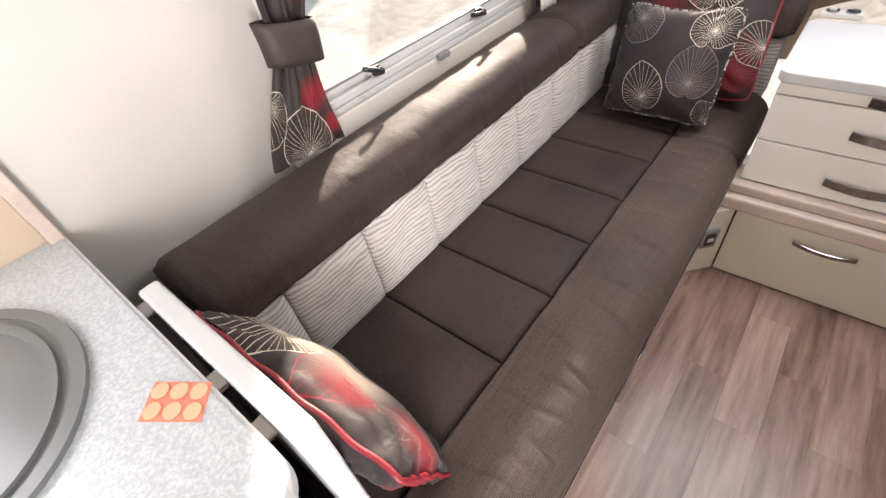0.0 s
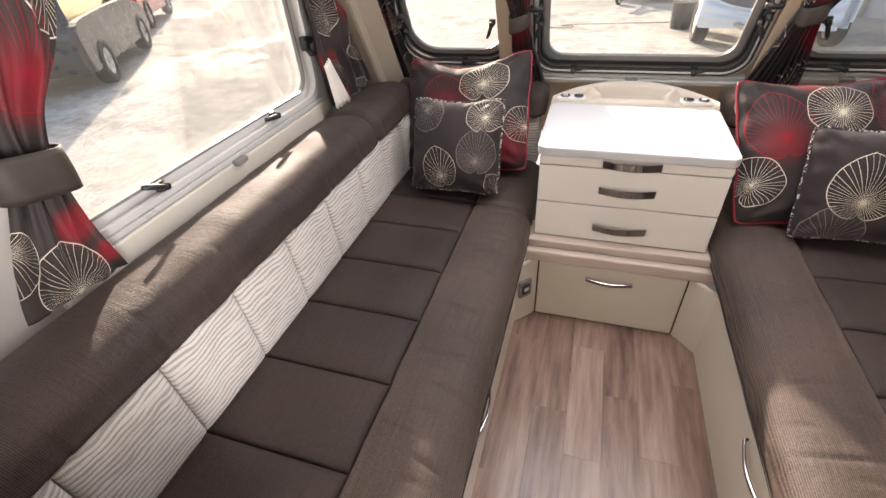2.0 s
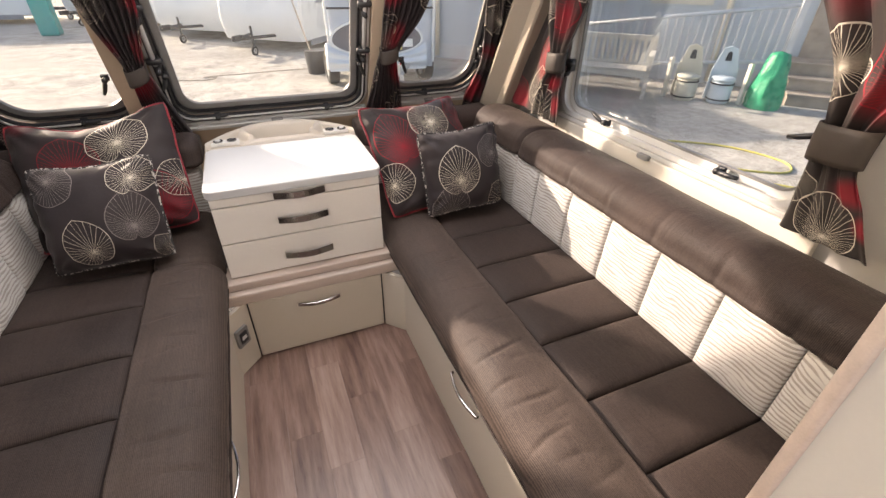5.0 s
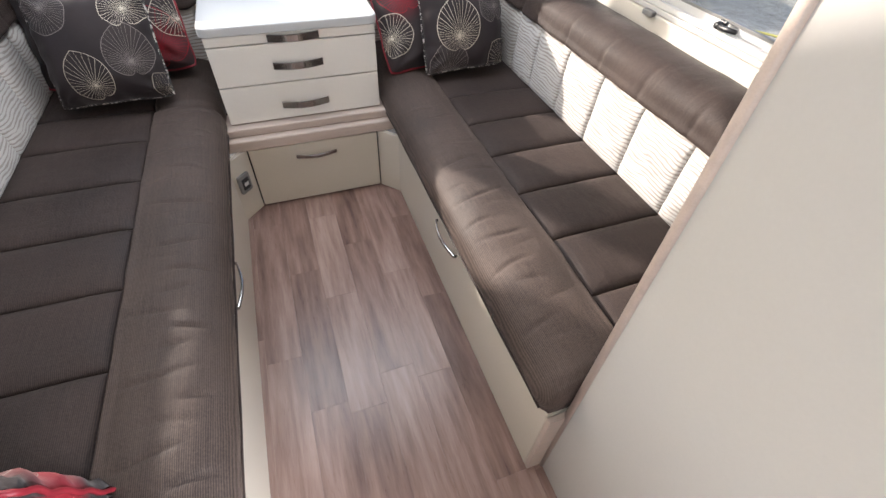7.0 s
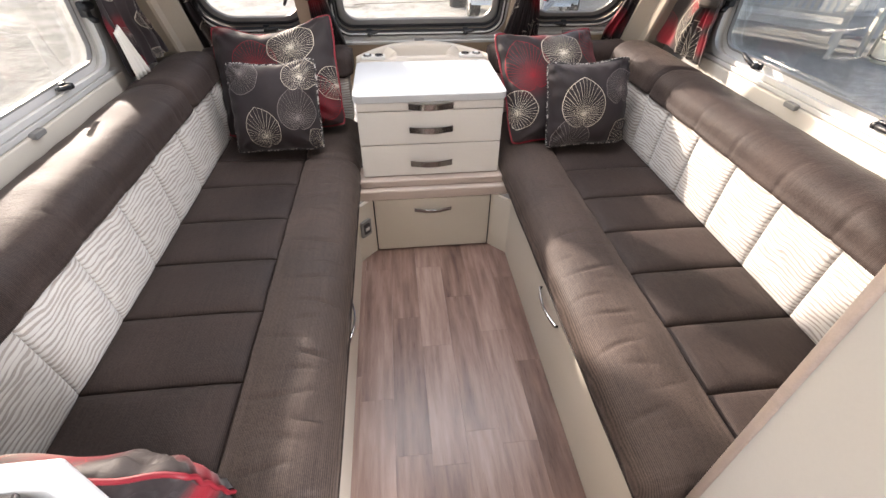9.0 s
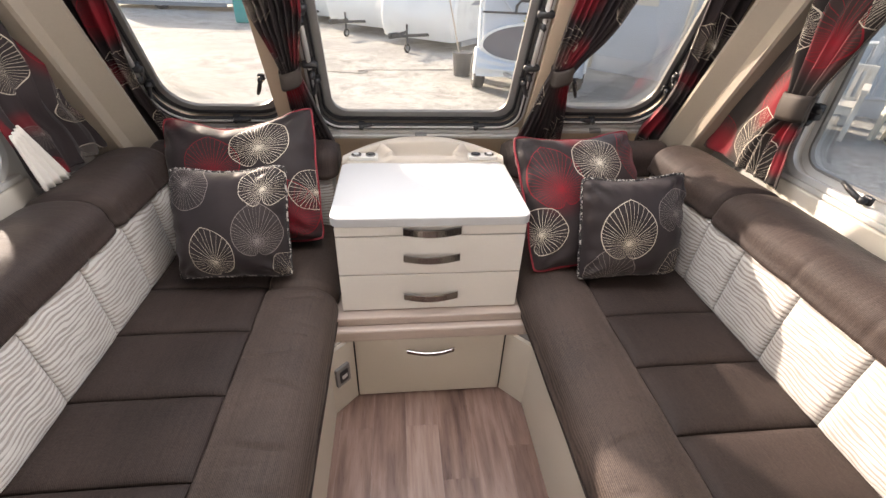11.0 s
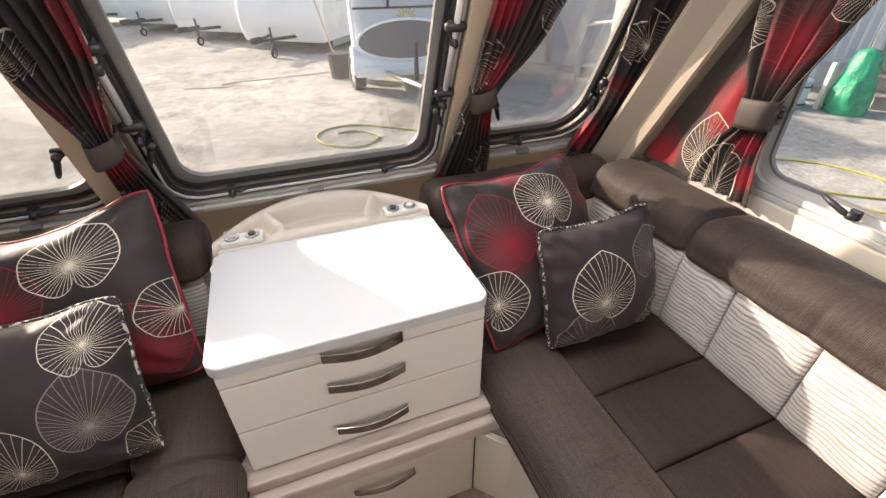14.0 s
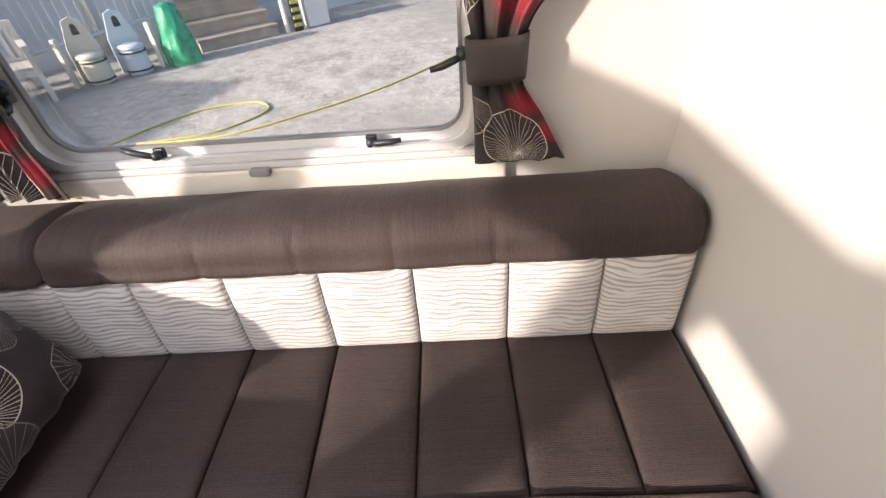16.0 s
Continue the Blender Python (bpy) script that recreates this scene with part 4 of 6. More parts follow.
# ---- corner pillars ----
for s, nm in ((-1, "pillar_left"), (1, "pillar_right")):
    b = bmesh.new()
    rows = []
    for z in steps(0.70, 1.50, 0.1):
        y = 0.437 - 0.52 * (z - 0.79)
        rows.append([b.verts.new((x, yy, z)) for x, yy in ((s * XW, y), (s * 1.062, y), (s * 1.052, y + 0.006), (s * 1.048, y + 0.05), (s * 1.0, y + 0.115), (s * 1.0, y + 0.13), (s * XW, y + 0.13))])
    for p, q in zip(rows, rows[1:]):
        for k in range(7):
            b.faces.new((p[k], p[(k + 1) % 7], q[(k + 1) % 7], q[k]))
    b.faces.new(rows[0])
    b.faces.new(rows[-1][::-1])
    bmesh.ops.recalc_face_normals(b, faces=b.faces)
    tagged(part(nm, b, M_PILLAR), "beige sloping corner pillar between front and side windows", "pillar", kind="structure")


# ---- curtains ----
def thicken(ob, t):
    md = ob.modifiers.new("thickness", "SOLIDIFY")
    md.thickness, md.offset = t, 0.0
    return ob


def curtain(levels, folds, inward, label, u0=0.0, v0=0.0, tie=None, tail=None, amp=0.02, ph=0.0, cloth=None):
    """Cloth hung between pairs of edge points, level by level from top to bottom; folds stand out along inward."""
    inward = Vector(inward).normalized()
    n = len(levels)
    A = spline([l[0] for l in levels], 10)
    B = spline([l[1] for l in levels], 10)
    K = spline([(l[2], 0, 0) for l in levels], 10)
    rows = len(A) - 1
    root = thing("curtain", (A[-1] + B[-1]) / 2, label, "curtain", "lounge curtains")
    cols = folds * 10

    def f(u, v):
        j = min(rows, round(v * rows))
        p = A[j].lerp(B[j], u)
        w = u * folds * 2 * math.pi + ph + 0.6 * math.sin(v * 5 + u * 3)
        k = K[j].x
        d = k * (math.sin(w) + 0.35 * math.sin(2.3 * w + 1.0)) + 0.006 * noise.noise(Vector((u * 6, v * 7, ph)))
        side = (B[j] - A[j]) / max(folds, 1) * min(0.05, 4 * k) * math.sin(2 * w)
        return p + inward * (d + 0.9 * amp) + side

    length = sum((A[k + 1] - A[k]).length for k in range(rows))
    wide = max((l[1] - l[0]).length if isinstance(l[0], Vector) else (Vector(l[1]) - Vector(l[0])).length for l in levels) * 1.5
    b = sheet(f, cols, rows, uv=True, uvs=(wide, -length))
    lay = b.loops.layers.uv.active
    for fc in b.faces:
        for lp in fc.loops:
            q = lp[lay].uv
            j = min(rows, round(-q.y / length * rows))
            q.x = (q.x / wide - 0.5) * ((B[j] - A[j]).length * 1.3) + u0
            q.y += v0
    thicken(part("cloth", b, cloth or CURTAIN, root, smooth=True), 0.0025)
    if tie:
        p, q, hgt, skew = tie
        p, q = Vector(p), Vector(q)
        mid, half = (p + q) / 2, (q - p) / 2
        up = Vector((0, 0, 1))

        def g(u, v):
            a = 2 * math.pi * u
            c = mid + half * (1.08 + 0.06 * (v - 0.5)) * math.cos(a) + inward * (0.9 * amp + (0.034 + 0.003 * math.sin(3 * a)) * math.sin(a))
            return c + up * (hgt * (v - 0.5) + skew * math.cos(a)) + inward * 0.004 * math.sin(math.pi * v)

        t = sheet(g, 36, 6)
        thicken(part("tieback", t, M_TIE, root, "brown cloth tieback", smooth=True), 0.003)
    if tail:
        # white lining that shows below the tie
        a, b2, c, d = (Vector(x) for x in tail)

        def h(u, v):
            return a.lerp(b2, u).lerp(d.lerp(c, u), v) + inward * (0.006 * math.sin(u * 25) + amp + 0.022)

        t = sheet(h, 24, 8)
        thicken(part("lining", t, M_LINER, root, "pale lining", smooth=True), 0.002)
    return root


xl = -1.125
curtain([((xl, -1.05, 1.50), (xl, -0.66, 1.50), 0.016), ((xl, -0.985, 1.27), (xl, -0.735, 1.25), 0.018), ((xl, -0.985, 1.13), (xl, -0.845, 1.11), 0.016), ((xl, -0.985, 1.02), (xl, -0.89, 1.0), 0.010), ((xl, -1.045, 0.90), (xl, -0.89, 0.88), 0.006), ((xl, -1.085, 0.79), (xl, -0.875, 0.775), 0.004)],
        3, (1, 0, 0), "dark brown and crimson curtain with leaf print, tied back", 0.0, 0.0, cloth=CURTAIN_TIED, tie=((xl, -0.998, 1.043), (xl, -0.872, 1.018), 0.085, 0.0))
xr = 1.125
curtain([((xr, -0.66, 1.50), (xr, -1.20, 1.50), 0.016), ((xr, -0.86, 1.24), (xr, -1.14, 1.24), 0.018), ((xr, -0.915, 1.10), (xr, -1.04, 1.10), 0.014), ((xr, -0.92, 1.0), (xr, -1.02, 1.0), 0.010), ((xr, -0.925, 0.91), (xr, -1.07, 0.91), 0.006), ((xr, -0.925, 0.808), (xr, -1.125, 0.81), 0.004)],
        3, (-1, 0, 0), "dark brown and crimson curtain with leaf print, tied back", 0.0, 0.0, cloth=CURTAIN_TIED, tie=((xr, -0.915, 1.035), (xr, -1.025, 1.04), 0.085, 0.0))
xl = -1.115
curtain([((xl, -0.05, 1.50), (xl, 0.20, 1.50), 0.012), ((xl, 0.0, 1.30), (xl, 0.30, 1.30), 0.014), ((xl, 0.035, 1.12), (xl, 0.34, 1.10), 0.014), ((xl, 0.055, 1.0), (xl, 0.33, 0.97), 0.012), ((xl, 0.075, 0.90), (xl, 0.40, 0.88), 0.010), ((xl, 0.10, 0.79), (xl, 0.43, 0.79), 0.010)],
        4, (1, 0, 0), "dark brown and crimson curtain with leaf print and pale lining", 0.0, 1.05, tail=((xl, 0.045, 0.95), (xl, 0.09, 0.97), (xl, 0.19, 0.785), (xl, 0.07, 0.79)))
xr = 1.115
curtain([((xr, 0.25, 1.50), (xr, 0.05, 1.50), 0.010), ((xr, 0.20, 1.32), (xr, 0.05, 1.32), 0.010), ((xr, 0.27, 1.18), (xr, 0.05, 1.18), 0.008), ((xr, 0.34, 1.05), (xr, 0.05, 1.06), 0.007), ((xr, 0.42, 0.90), (xr, 0.05, 0.90), 0.005), ((xr, 0.44, 0.79), (xr, 0.05, 0.795), 0.006)],
        2, (-1, 0, 0), "brown curtain spread flat with large crimson and cream leaves", 0.27, 0.0, amp=0.012, ph=1.4, cloth=CURTAIN_FLAT)
xr = 1.095
curtain([((xr, 0.12, 1.50), (xr, -0.16, 1.50), 0.014), ((xr, 0.165, 1.31), (xr, -0.075, 1.31), 0.014), ((xr, 0.155, 1.19), (xr, -0.02, 1.19), 0.013), ((xr, 0.128, 1.07), (xr, 0.03, 1.07), 0.010), ((xr, 0.128, 0.995), (xr, 0.035, 0.995), 0.010), ((xr, 0.185, 0.92), (xr, 0.03, 0.92), 0.010), ((xr, 0.21, 0.80), (xr, 0.01, 0.80), 0.008)],
        4, (-1, 0, 0), "dark brown curtain gathered and tied at the window's edge", 0.03, 0.0, ph=0.7, cloth=CURTAIN_TIED, tie=((xr, 0.122, 1.035), (xr, 0.036, 1.035), 0.075, 0.004))


def fp(x, z, off=0.05):
    return (x, front_y(z) - off, z)


N_IN = (0, -1, -0.46)
for s, ph in ((-1, 0.0), (1, 2.0)):
    prof = ((1.52, 0.36, 0.60, 0.020), (1.28, 0.372, 0.554, 0.018), (1.18, 0.391, 0.533, 0.016), (1.055, 0.424, 0.496, 0.012), (0.99, 0.416, 0.490, 0.012), (0.84, 0.380, 0.490, 0.015), (0.69, 0.345, 0.455, 0.016)) if s < 0 else (
        (1.52, 0.47, 0.70, 0.020), (1.31, 0.469, 0.656, 0.018), (1.19, 0.463, 0.619, 0.016), (1.06, 0.462, 0.540, 0.012), (0.98, 0.444, 0.542, 0.012), (0.83, 0.415, 0.575, 0.015), (0.69, 0.372, 0.595, 0.016))
    ta, tb = prof[3][1] + 0.002, prof[3][2] - 0.002
    tz = 1.02 if s < 0 else 1.045
    curtain([(fp(s * a, z), fp(s * b, z), k) for z, a, b, k in prof],
            8, N_IN, "dark brown and crimson curtain with leaf print, tied at the mullion", 0.05 + 0.2 * s, 0.95, ph=ph, tie=(fp(s * ta, tz), fp(s * tb, tz), 0.056, 0.012 * s))
    curtain([(fp(s * 0.86, 1.52), fp(s * 1.04, 1.52), 0.016), (fp(s * 0.91, 1.30), fp(s * 1.04, 1.30), 0.018), (fp(s * 0.94, 1.15), fp(s * 1.05, 1.15), 0.018), (fp(s * 0.965, 1.04), fp(s * 1.04, 1.04), 0.014), (fp(s * 0.96, 0.93), fp(s * 1.05, 0.93), 0.014), (fp(s * 0.92, 0.80), fp(s * 1.06, 0.80), 0.018), (fp(s * 0.92, 0.74), fp(s * 1.06, 0.74), 0.018)],
            3, N_IN, "dark brown and crimson curtain gathered in the front corner", 0.30 + 0.1 * s, 1.02, ph=ph + 1.0)


# ---- cushions ----
def cushion(mid, ux, uy, w, h, fat, material, pipe, label, sag=0.0, seed=0.0):
    """A stuffed square cushion: ux along its width, uy up its face; the face looks along ux x uy."""
    ux = Vector(ux).normalized()
    uy = (Vector(uy) - ux * Vector(uy).dot(ux)).normalized()
    nn = ux.cross(uy)
    mid = Vector(mid)
    root = thing("cushion", mid - uy * h / 2, label, "cushion", "scatter cushions")

    def edge(a, b):
        # corners pulled out to points, sides drawn in
        kx = 1 - 0.048 * (1 - b * b) * abs(a) ** 3
        ky = 1 - 0.048 * (1 - a * a) * abs(b) ** 3
        w1 = 0.022 * noise.noise(Vector((a * 1.4 + seed, b * 1.4, 7.0)))
        w2 = 0.006 * math.sin(9 * (a + b) + seed) * (1 - (a * b) ** 2)
        c = 0.045 * (abs(a) * abs(b)) ** 7
        return a * (kx + w1 + w2 - c), b * (ky + w1 - w2 - c)

    def face(sign):
        def f(u, v):
            a, b = 2 * u - 1, 2 * v - 1
            x, y = edge(a, b)
            e = max(0.0, (1 - abs(a) ** 2.4) * (1 - abs(b) ** 2.4))
            t = fat * 0.56 * e ** 0.52
            t += 0.020 * e * noise.noise(Vector((a * 1.7 + seed, b * 1.7, sign)))
            # gathers along the seam and creases that run in from the corners
            rim = (1 - e) ** 2.5 * min(1.0, e * 14)
            t += 0.0065 * rim * math.sin(17 * (a if abs(b) > abs(a) else b) + seed + 2.0 * noise.noise(Vector((a * 3, b * 3, seed))))
            for ca, cb in ((-1, -1), (1, -1), (1, 1), (-1, 1)):
                d = math.hypot(a - ca, b - cb)
                th = math.atan2(b - cb, a - ca)
                t += 0.007 * math.exp(-((d - 0.34) / 0.24) ** 2) * math.sin(11 * th + seed * 1.7 + ca)
            yy = y * h / 2 - sag * (1 - a * a) ** 2 * ((1 + y) / 2) ** 2
            return mid + ux * x * w / 2 + uy * yy + nn * (sign * t)
        return f

    b = sheet(face(1), 40, 40, uv=True)
    merge(b, sheet(face(-1), 40, 40, flip=True, uv=True))
    bmesh.ops.remove_doubles(b, verts=b.verts, dist=0.0006)
    part("cover", b, material, root, smooth=True)
    pts = []
    for k in range(120):
        q = k / 30
        i, r = int(q), 2 * (q - int(q)) - 1
        a, bb = ((r, -1), (1, r), (-r, 1), (-1, -r))[i]
        x, y = edge(a, bb)
        wv = 0.002 * math.sin(k * 0.9 + seed)
        yy = y * h / 2 - sag * (1 - a * a) ** 2 * ((1 + y) / 2) ** 2
        pts.append(mid + ux * (x * w / 2) + uy * yy + nn * wv)
    part("piping", tube(pts, 0.0042, 8, True), pipe, root, "corded piping round the edge", smooth=True)
    return root


def cord_mat():
    """Twisted cord of black and white strands."""
    m, nt, b = start_mat("black_and_white_cord")
    f = noise_at(nt, 130.0, 1.0)
    put(nt, b, "Base Color", mixc(nt, nd(nt, "ShaderNodeMapRange", {"Value": f, 1: 0.52, 2: 0.60}).outputs[0], (0.02, 0.018, 0.018), (0.45, 0.42, 0.39)))
    put(nt, b, "Roughness", 0.7)
    put(nt, b, "Normal", nd(nt, "ShaderNodeBump", {"Height": f, "Strength": 0.6, "Distance": 0.002}).outputs[0])
    return m


M_CORD = cord_mat()
cushion((-0.640, 0.362, 0.694), (0.995, -0.042, 0.09), (-0.057, 0.502, 0.863), 0.535, 0.475, 0.17, PAD_RED, M_PIPE, "large brown and crimson satin cushion with red piping", 0.055, 1.0)
cushion((-0.621, 0.126, 0.650), (0.998, -0.044, 0.035), (-0.014, 0.409, 0.912), 0.362, 0.355, 0.17, PAD_DARK, M_CORD, "small dark brown cushion with cream leaf outlines", 0.012, 2.0)
cushion((0.559, 0.238, 0.664), (0.98, 0.2, -0.014), (-0.11, 0.593, 0.798), 0.478, 0.485, 0.17, PAD_RED_B, M_PIPE, "large brown and crimson satin cushion with red piping", 0.02, 3.0)
cushion((0.660, 0.060, 0.644), (0.999, 0.016, 0.036), (-0.04, 0.308, 0.951), 0.348, 0.345, 0.17, PAD_DARK_B, M_CORD, "small dark brown cushion with one large cream leaf", 0.010, 4.0)
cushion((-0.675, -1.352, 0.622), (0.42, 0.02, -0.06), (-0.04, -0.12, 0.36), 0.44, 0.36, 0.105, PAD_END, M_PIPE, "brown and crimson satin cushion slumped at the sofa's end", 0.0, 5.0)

# ---- moulded console behind the chest ----
con = thing("console_tray", (0, 0.52, 0.70), "cream moulded tray with sunken compartment behind the chest top", "tray")


def con_back(x):
    return 0.625 - 0.19 * (abs(x) / 0.31) ** 2.2


out = [(-0.306, 0.428)] + [(0.306, 0.428)] + [(x, con_back(x)) for x in steps(0.306, -0.306, 0.03)]
part("base", prism(out, 0.66, 0.690, 0.004), M_CONSOLE, con)


def ease(a):
    a = min(1.0, max(0.0, a))
    return a * a * (3 - 2 * a)


def con_top(u, v):
    """Flat decks at both ends, a soft ridge round a sunken trough with slanting ends."""
    x = -0.304 + 0.608 * u
    back = con_back(x) - 0.004
    y = 0.428 + (back - 0.428) * v
    m = min((y - 0.462) * 0.9, con_back(x) - 0.034 - y, (0.108 + 0.42 * (y - 0.462) - abs(x)) * 0.92)
    k = 0.45 if y < 0.468 else 1.0
    z = 0.728 + 0.028 * k * ease((m + 0.050) / 0.040) - (0.028 * k + 0.030) * ease((m + 0.006) / 0.024)
    return Vector((x, y, 0.68 if v == 0 else z))


part("tray_top", sheet(con_top, 120, 44), M_CONSOLE, con, smooth=True)
rim = [(x, con_back(x), 0.744 + 0.016 * (1 - (x / 0.31) ** 2)) for x in steps(-0.30, 0.30, 0.025)]
rb = bmesh.new()
prev = None
for x, y, z in rim:
    cur = [rb.verts.new(q) for q in ((x, y + 0.004, 0.70), (x, y + 0.004, z), (x, y - 0.014, z + 0.003), (x, y - 0.030, z - 0.010), (x, y - 0.036, 0.70))]
    if prev:
        for k in range(5):
            rb.faces.new((prev[k], prev[(k + 1) % 5], cur[(k + 1) % 5], cur[k]))
    prev = cur
bmesh.ops.recalc_face_normals(rb, faces=rb.faces)
part("rim", rb, M_CONSOLE, con, smooth=True)
for s, lab in ((-1, "white double socket plate with two round outlets"), (1, "white double socket plate with switch knobs")):
    pl = thing("socket_plate", (s * 0.248, 0.482, 0.728), lab, "socket", "console sockets")
    part("plate", prism(rounded(0.108, 0.046, 0.006, 4, s * 0.226, 0.462), 0.729, 0.743, 0.002), M_PVC, pl)
    for dx in (-0.026, 0.026):
        r = [(s * 0.226 + dx + 0.019 * math.cos(a * math.pi / 10), 0.462 + 0.019 * math.sin(a * math.pi / 10)) for a in range(20)]
        part("outlet", prism(r, 0.742, 0.748, 0.001), M_CHROME, pl, "round chrome-rimmed outlet")
        r = [(s * 0.226 + dx + 0.010 * math.cos(a * math.pi / 8), 0.462 + 0.010 * math.sin(a * math.pi / 8)) for a in range(16)]
        part("outlet_core", prism(r, 0.7475, 0.7505), M_BLACK if dx * s < 0 else M_WHITE, pl)

# ---- galley ----
gal = thing("kitchen_unit", (-0.83, -2.0, 0), "kitchen unit with grey speckled worktop and dark glossy front", "kitchen unit")
loop = [(-XW + 0.004, -1.472)] + [(-XW + 0.004, -2.6), (-0.475, -2.6)] + [(-0.475 - 0.055 * (1 - math.cos(a * math.pi / 16)), -1.527 + 0.055 * math.sin(a * math.pi / 16)) for a in range(9)]
part("worktop", prism(loop, 0.846, 0.88, 0.003), [M_TOP], gal, "grey speckled laminate worktop")
part("edge_strip", prism([(x + (0.006 if x > -0.6 else 0.0), y + (0.004 if y > -1.6 else 0.0)) for x, y in loop], 0.842, 0.877), M_WHITE, gal, "white worktop edging")
part("carcass", box(-XW + 0.01, -0.50, -2.58, -1.50, 0.0, 0.84), M_RUBBER, gal)
part("oven_front", box(-0.50, -0.488, -2.2, -1.51, 0.30, 0.83, 0.003), mat("black_oven_glass", (0.012, 0.012, 0.014), 0.12, var=0.1, fine=100, bump=0.0), gal, "black glossy appliance front")
for yy in (-1.60, -1.70, -1.84):
    part("oven_trim", box(-0.488, -0.478, yy - 0.006, yy + 0.006, 0.32, 0.82, 0.003), M_BLACK, gal)
sk = thing("sink_lid", (-0.885, -1.70, 0.88), "dark grey oval sink lid with raised rim set in the worktop", "sink")


def oval(a, b, n=48, cx=-0.885, cy=-1.70):
    return [(cx + a * math.cos(2 * math.pi * k / n), cy + b * math.sin(2 * math.pi * k / n)) for k in range(n)]


for o, i, z0, z1 in ((0.0, 0.018, 0.878, 0.888), (0.018, 0.030, 0.876, 0.884), (0.030, 0.042, 0.878, 0.890)):
    part("rim", ring(oval(0.205 - o, 0.16 - o), oval(0.205 - i, 0.16 - i), z0, z1), M_SINK, sk, smooth=False)
part("lid", prism(oval(0.165, 0.12), 0.872, 0.882, 0.002), M_SINK, sk)
st = thing("sticker_sheet", (-0.67, -1.50, 0.8805), "orange-red sheet with six round tan felt pads", "stickers")
c = [(-0.652, -1.466), (-0.714, -1.508), (-0.681, -1.545), (-0.618, -1.501)]
part("backing", prism(c[::-1], 0.8803, 0.8812), mat("orange_red_film", (0.72, 0.21, 0.14), 0.3, var=0.08, fine=200), st)
m_felt = mat("tan_felt", (0.50, 0.36, 0.22), 0.8, var=0.1, fine=300)
for i in range(3):
    for j in range(2):
        u, v = (i + 0.5) / 3, (j + 0.5) / 2
        px = (1 - u) * (1 - v) * c[1][0] + u * (1 - v) * c[0][0] + u * v * c[3][0] + (1 - u) * v * c[2][0]
        py = (1 - u) * (1 - v) * c[1][1] + u * (1 - v) * c[0][1] + u * v * c[3][1] + (1 - u) * v * c[2][1]
        part("felt_pad", prism([(px + 0.0105 * math.cos(a * math.pi / 8), py + 0.0105 * math.sin(a * math.pi / 8)) for a in range(16)], 0.8813, 0.8835, 0.0005), m_felt, st)
flap = thing("worktop_flap", (-0.70, -1.425, 0.51), "white worktop extension flap hanging folded at the unit's end", "flap")
part("flap_board", box(-0.90, -0.512, -1.454, -1.422, 0.515, 0.876, 0.006, 3), M_WHITE, flap)
for xx in (-0.86, -0.66, -0.56):
    part("hinge", box(xx - 0.016, xx + 0.016, -1.472, -1.453, 0.862, 0.872, 0.003), M_CHROME, flap, "small chrome hinge")
tagged(part("wall_lining_edge", box(-XW + 0.001, -XW + 0.022, -1.492, -1.468, 0.80, ZC, 0.003), M_TRIMW), "pale wooden edge where the kitchen wall begins", "trim", kind="structure")
tagged(part("kitchen_wall", box(-XW + 0.0005, -XW + 0.006, -2.6, -1.493, 0.86, 1.05), M_TANW), "beige kitchen splashback board", "wall", kind="structure")


# ---- the yard outside ----
GZ = -0.5
M_VAN = mat("white_van_skin", (0.80, 0.81, 0.80), 0.3, var=0.04, vscale=1.5, fine=40, bump=0.02)
M_VANG = mat("dark_van_glass", (0.03, 0.035, 0.04), 0.1, var=0.2, vscale=3, fine=50, bump=0.0)
M_TYRE = mat("tyre_rubber", (0.022, 0.022, 0.022), 0.8, var=0.2, vscale=10, fine=80, bump=0.2)
M_GALV = mat("galvanised_steel", (0.42, 0.43, 0.44), 0.45, 0.8, var=0.15, vscale=15, fine=80, bump=0.05)
M_STRIPE = mat("grey_decal", (0.25, 0.27, 0.30), 0.4, var=0.05)
M_TRAILER = mat("blue_grey_trailer_skin", (0.56, 0.60, 0.66), 0.35, var=0.07, vscale=2, fine=40, bump=0.03)
M_CLAD = mat("blue_grey_cladding", (0.50, 0.55, 0.60), 0.6, var=0.08, vscale=1.2, fine=30, bump=0.08)
M_TEAK = mat("weathered_teak", (0.66, 0.62, 0.55), 0.75, var=0.18, vscale=4, fine=60, bump=0.2, bdist=0.003)
M_STEP = mat("weathered_step_wood", (0.40, 0.34, 0.28), 0.8, var=0.25, vscale=5, fine=60, bump=0.25, bdist=0.004)
M_RAILP = mat("grey_rail_paint", (0.58, 0.60, 0.62), 0.5, var=0.1, vscale=6, fine=60)
M_POSTW = mat("cream_post_paint", (0.66, 0.62, 0.53), 0.55, var=0.08, vscale=4, fine=60)
M_GREEN = mat("green_plastic_sheet", (0.02, 0.30, 0.16), 0.3, var=0.35, vscale=9, fine=40, bump=0.6, bdist=0.02)
M_BUCKC = mat("cream_tank_plastic", (0.58, 0.55, 0.45), 0.45, var=0.08, vscale=6, fine=60)
M_BUCKB = mat("pale_blue_tank_plastic", (0.52, 0.60, 0.66), 0.45, var=0.08, vscale=6, fine=60)
M_TEAL = mat("teal_plastic", (0.03, 0.36, 0.33), 0.4, var=0.1)
M_YELLOW = mat("yellow_hose", (0.50, 0.45, 0.13), 0.45, var=0.12, vscale=8, fine=60)
M_REDP = mat("red_car_paint", (0.45, 0.02, 0.03), 0.2, var=0.05, coat=0.5)
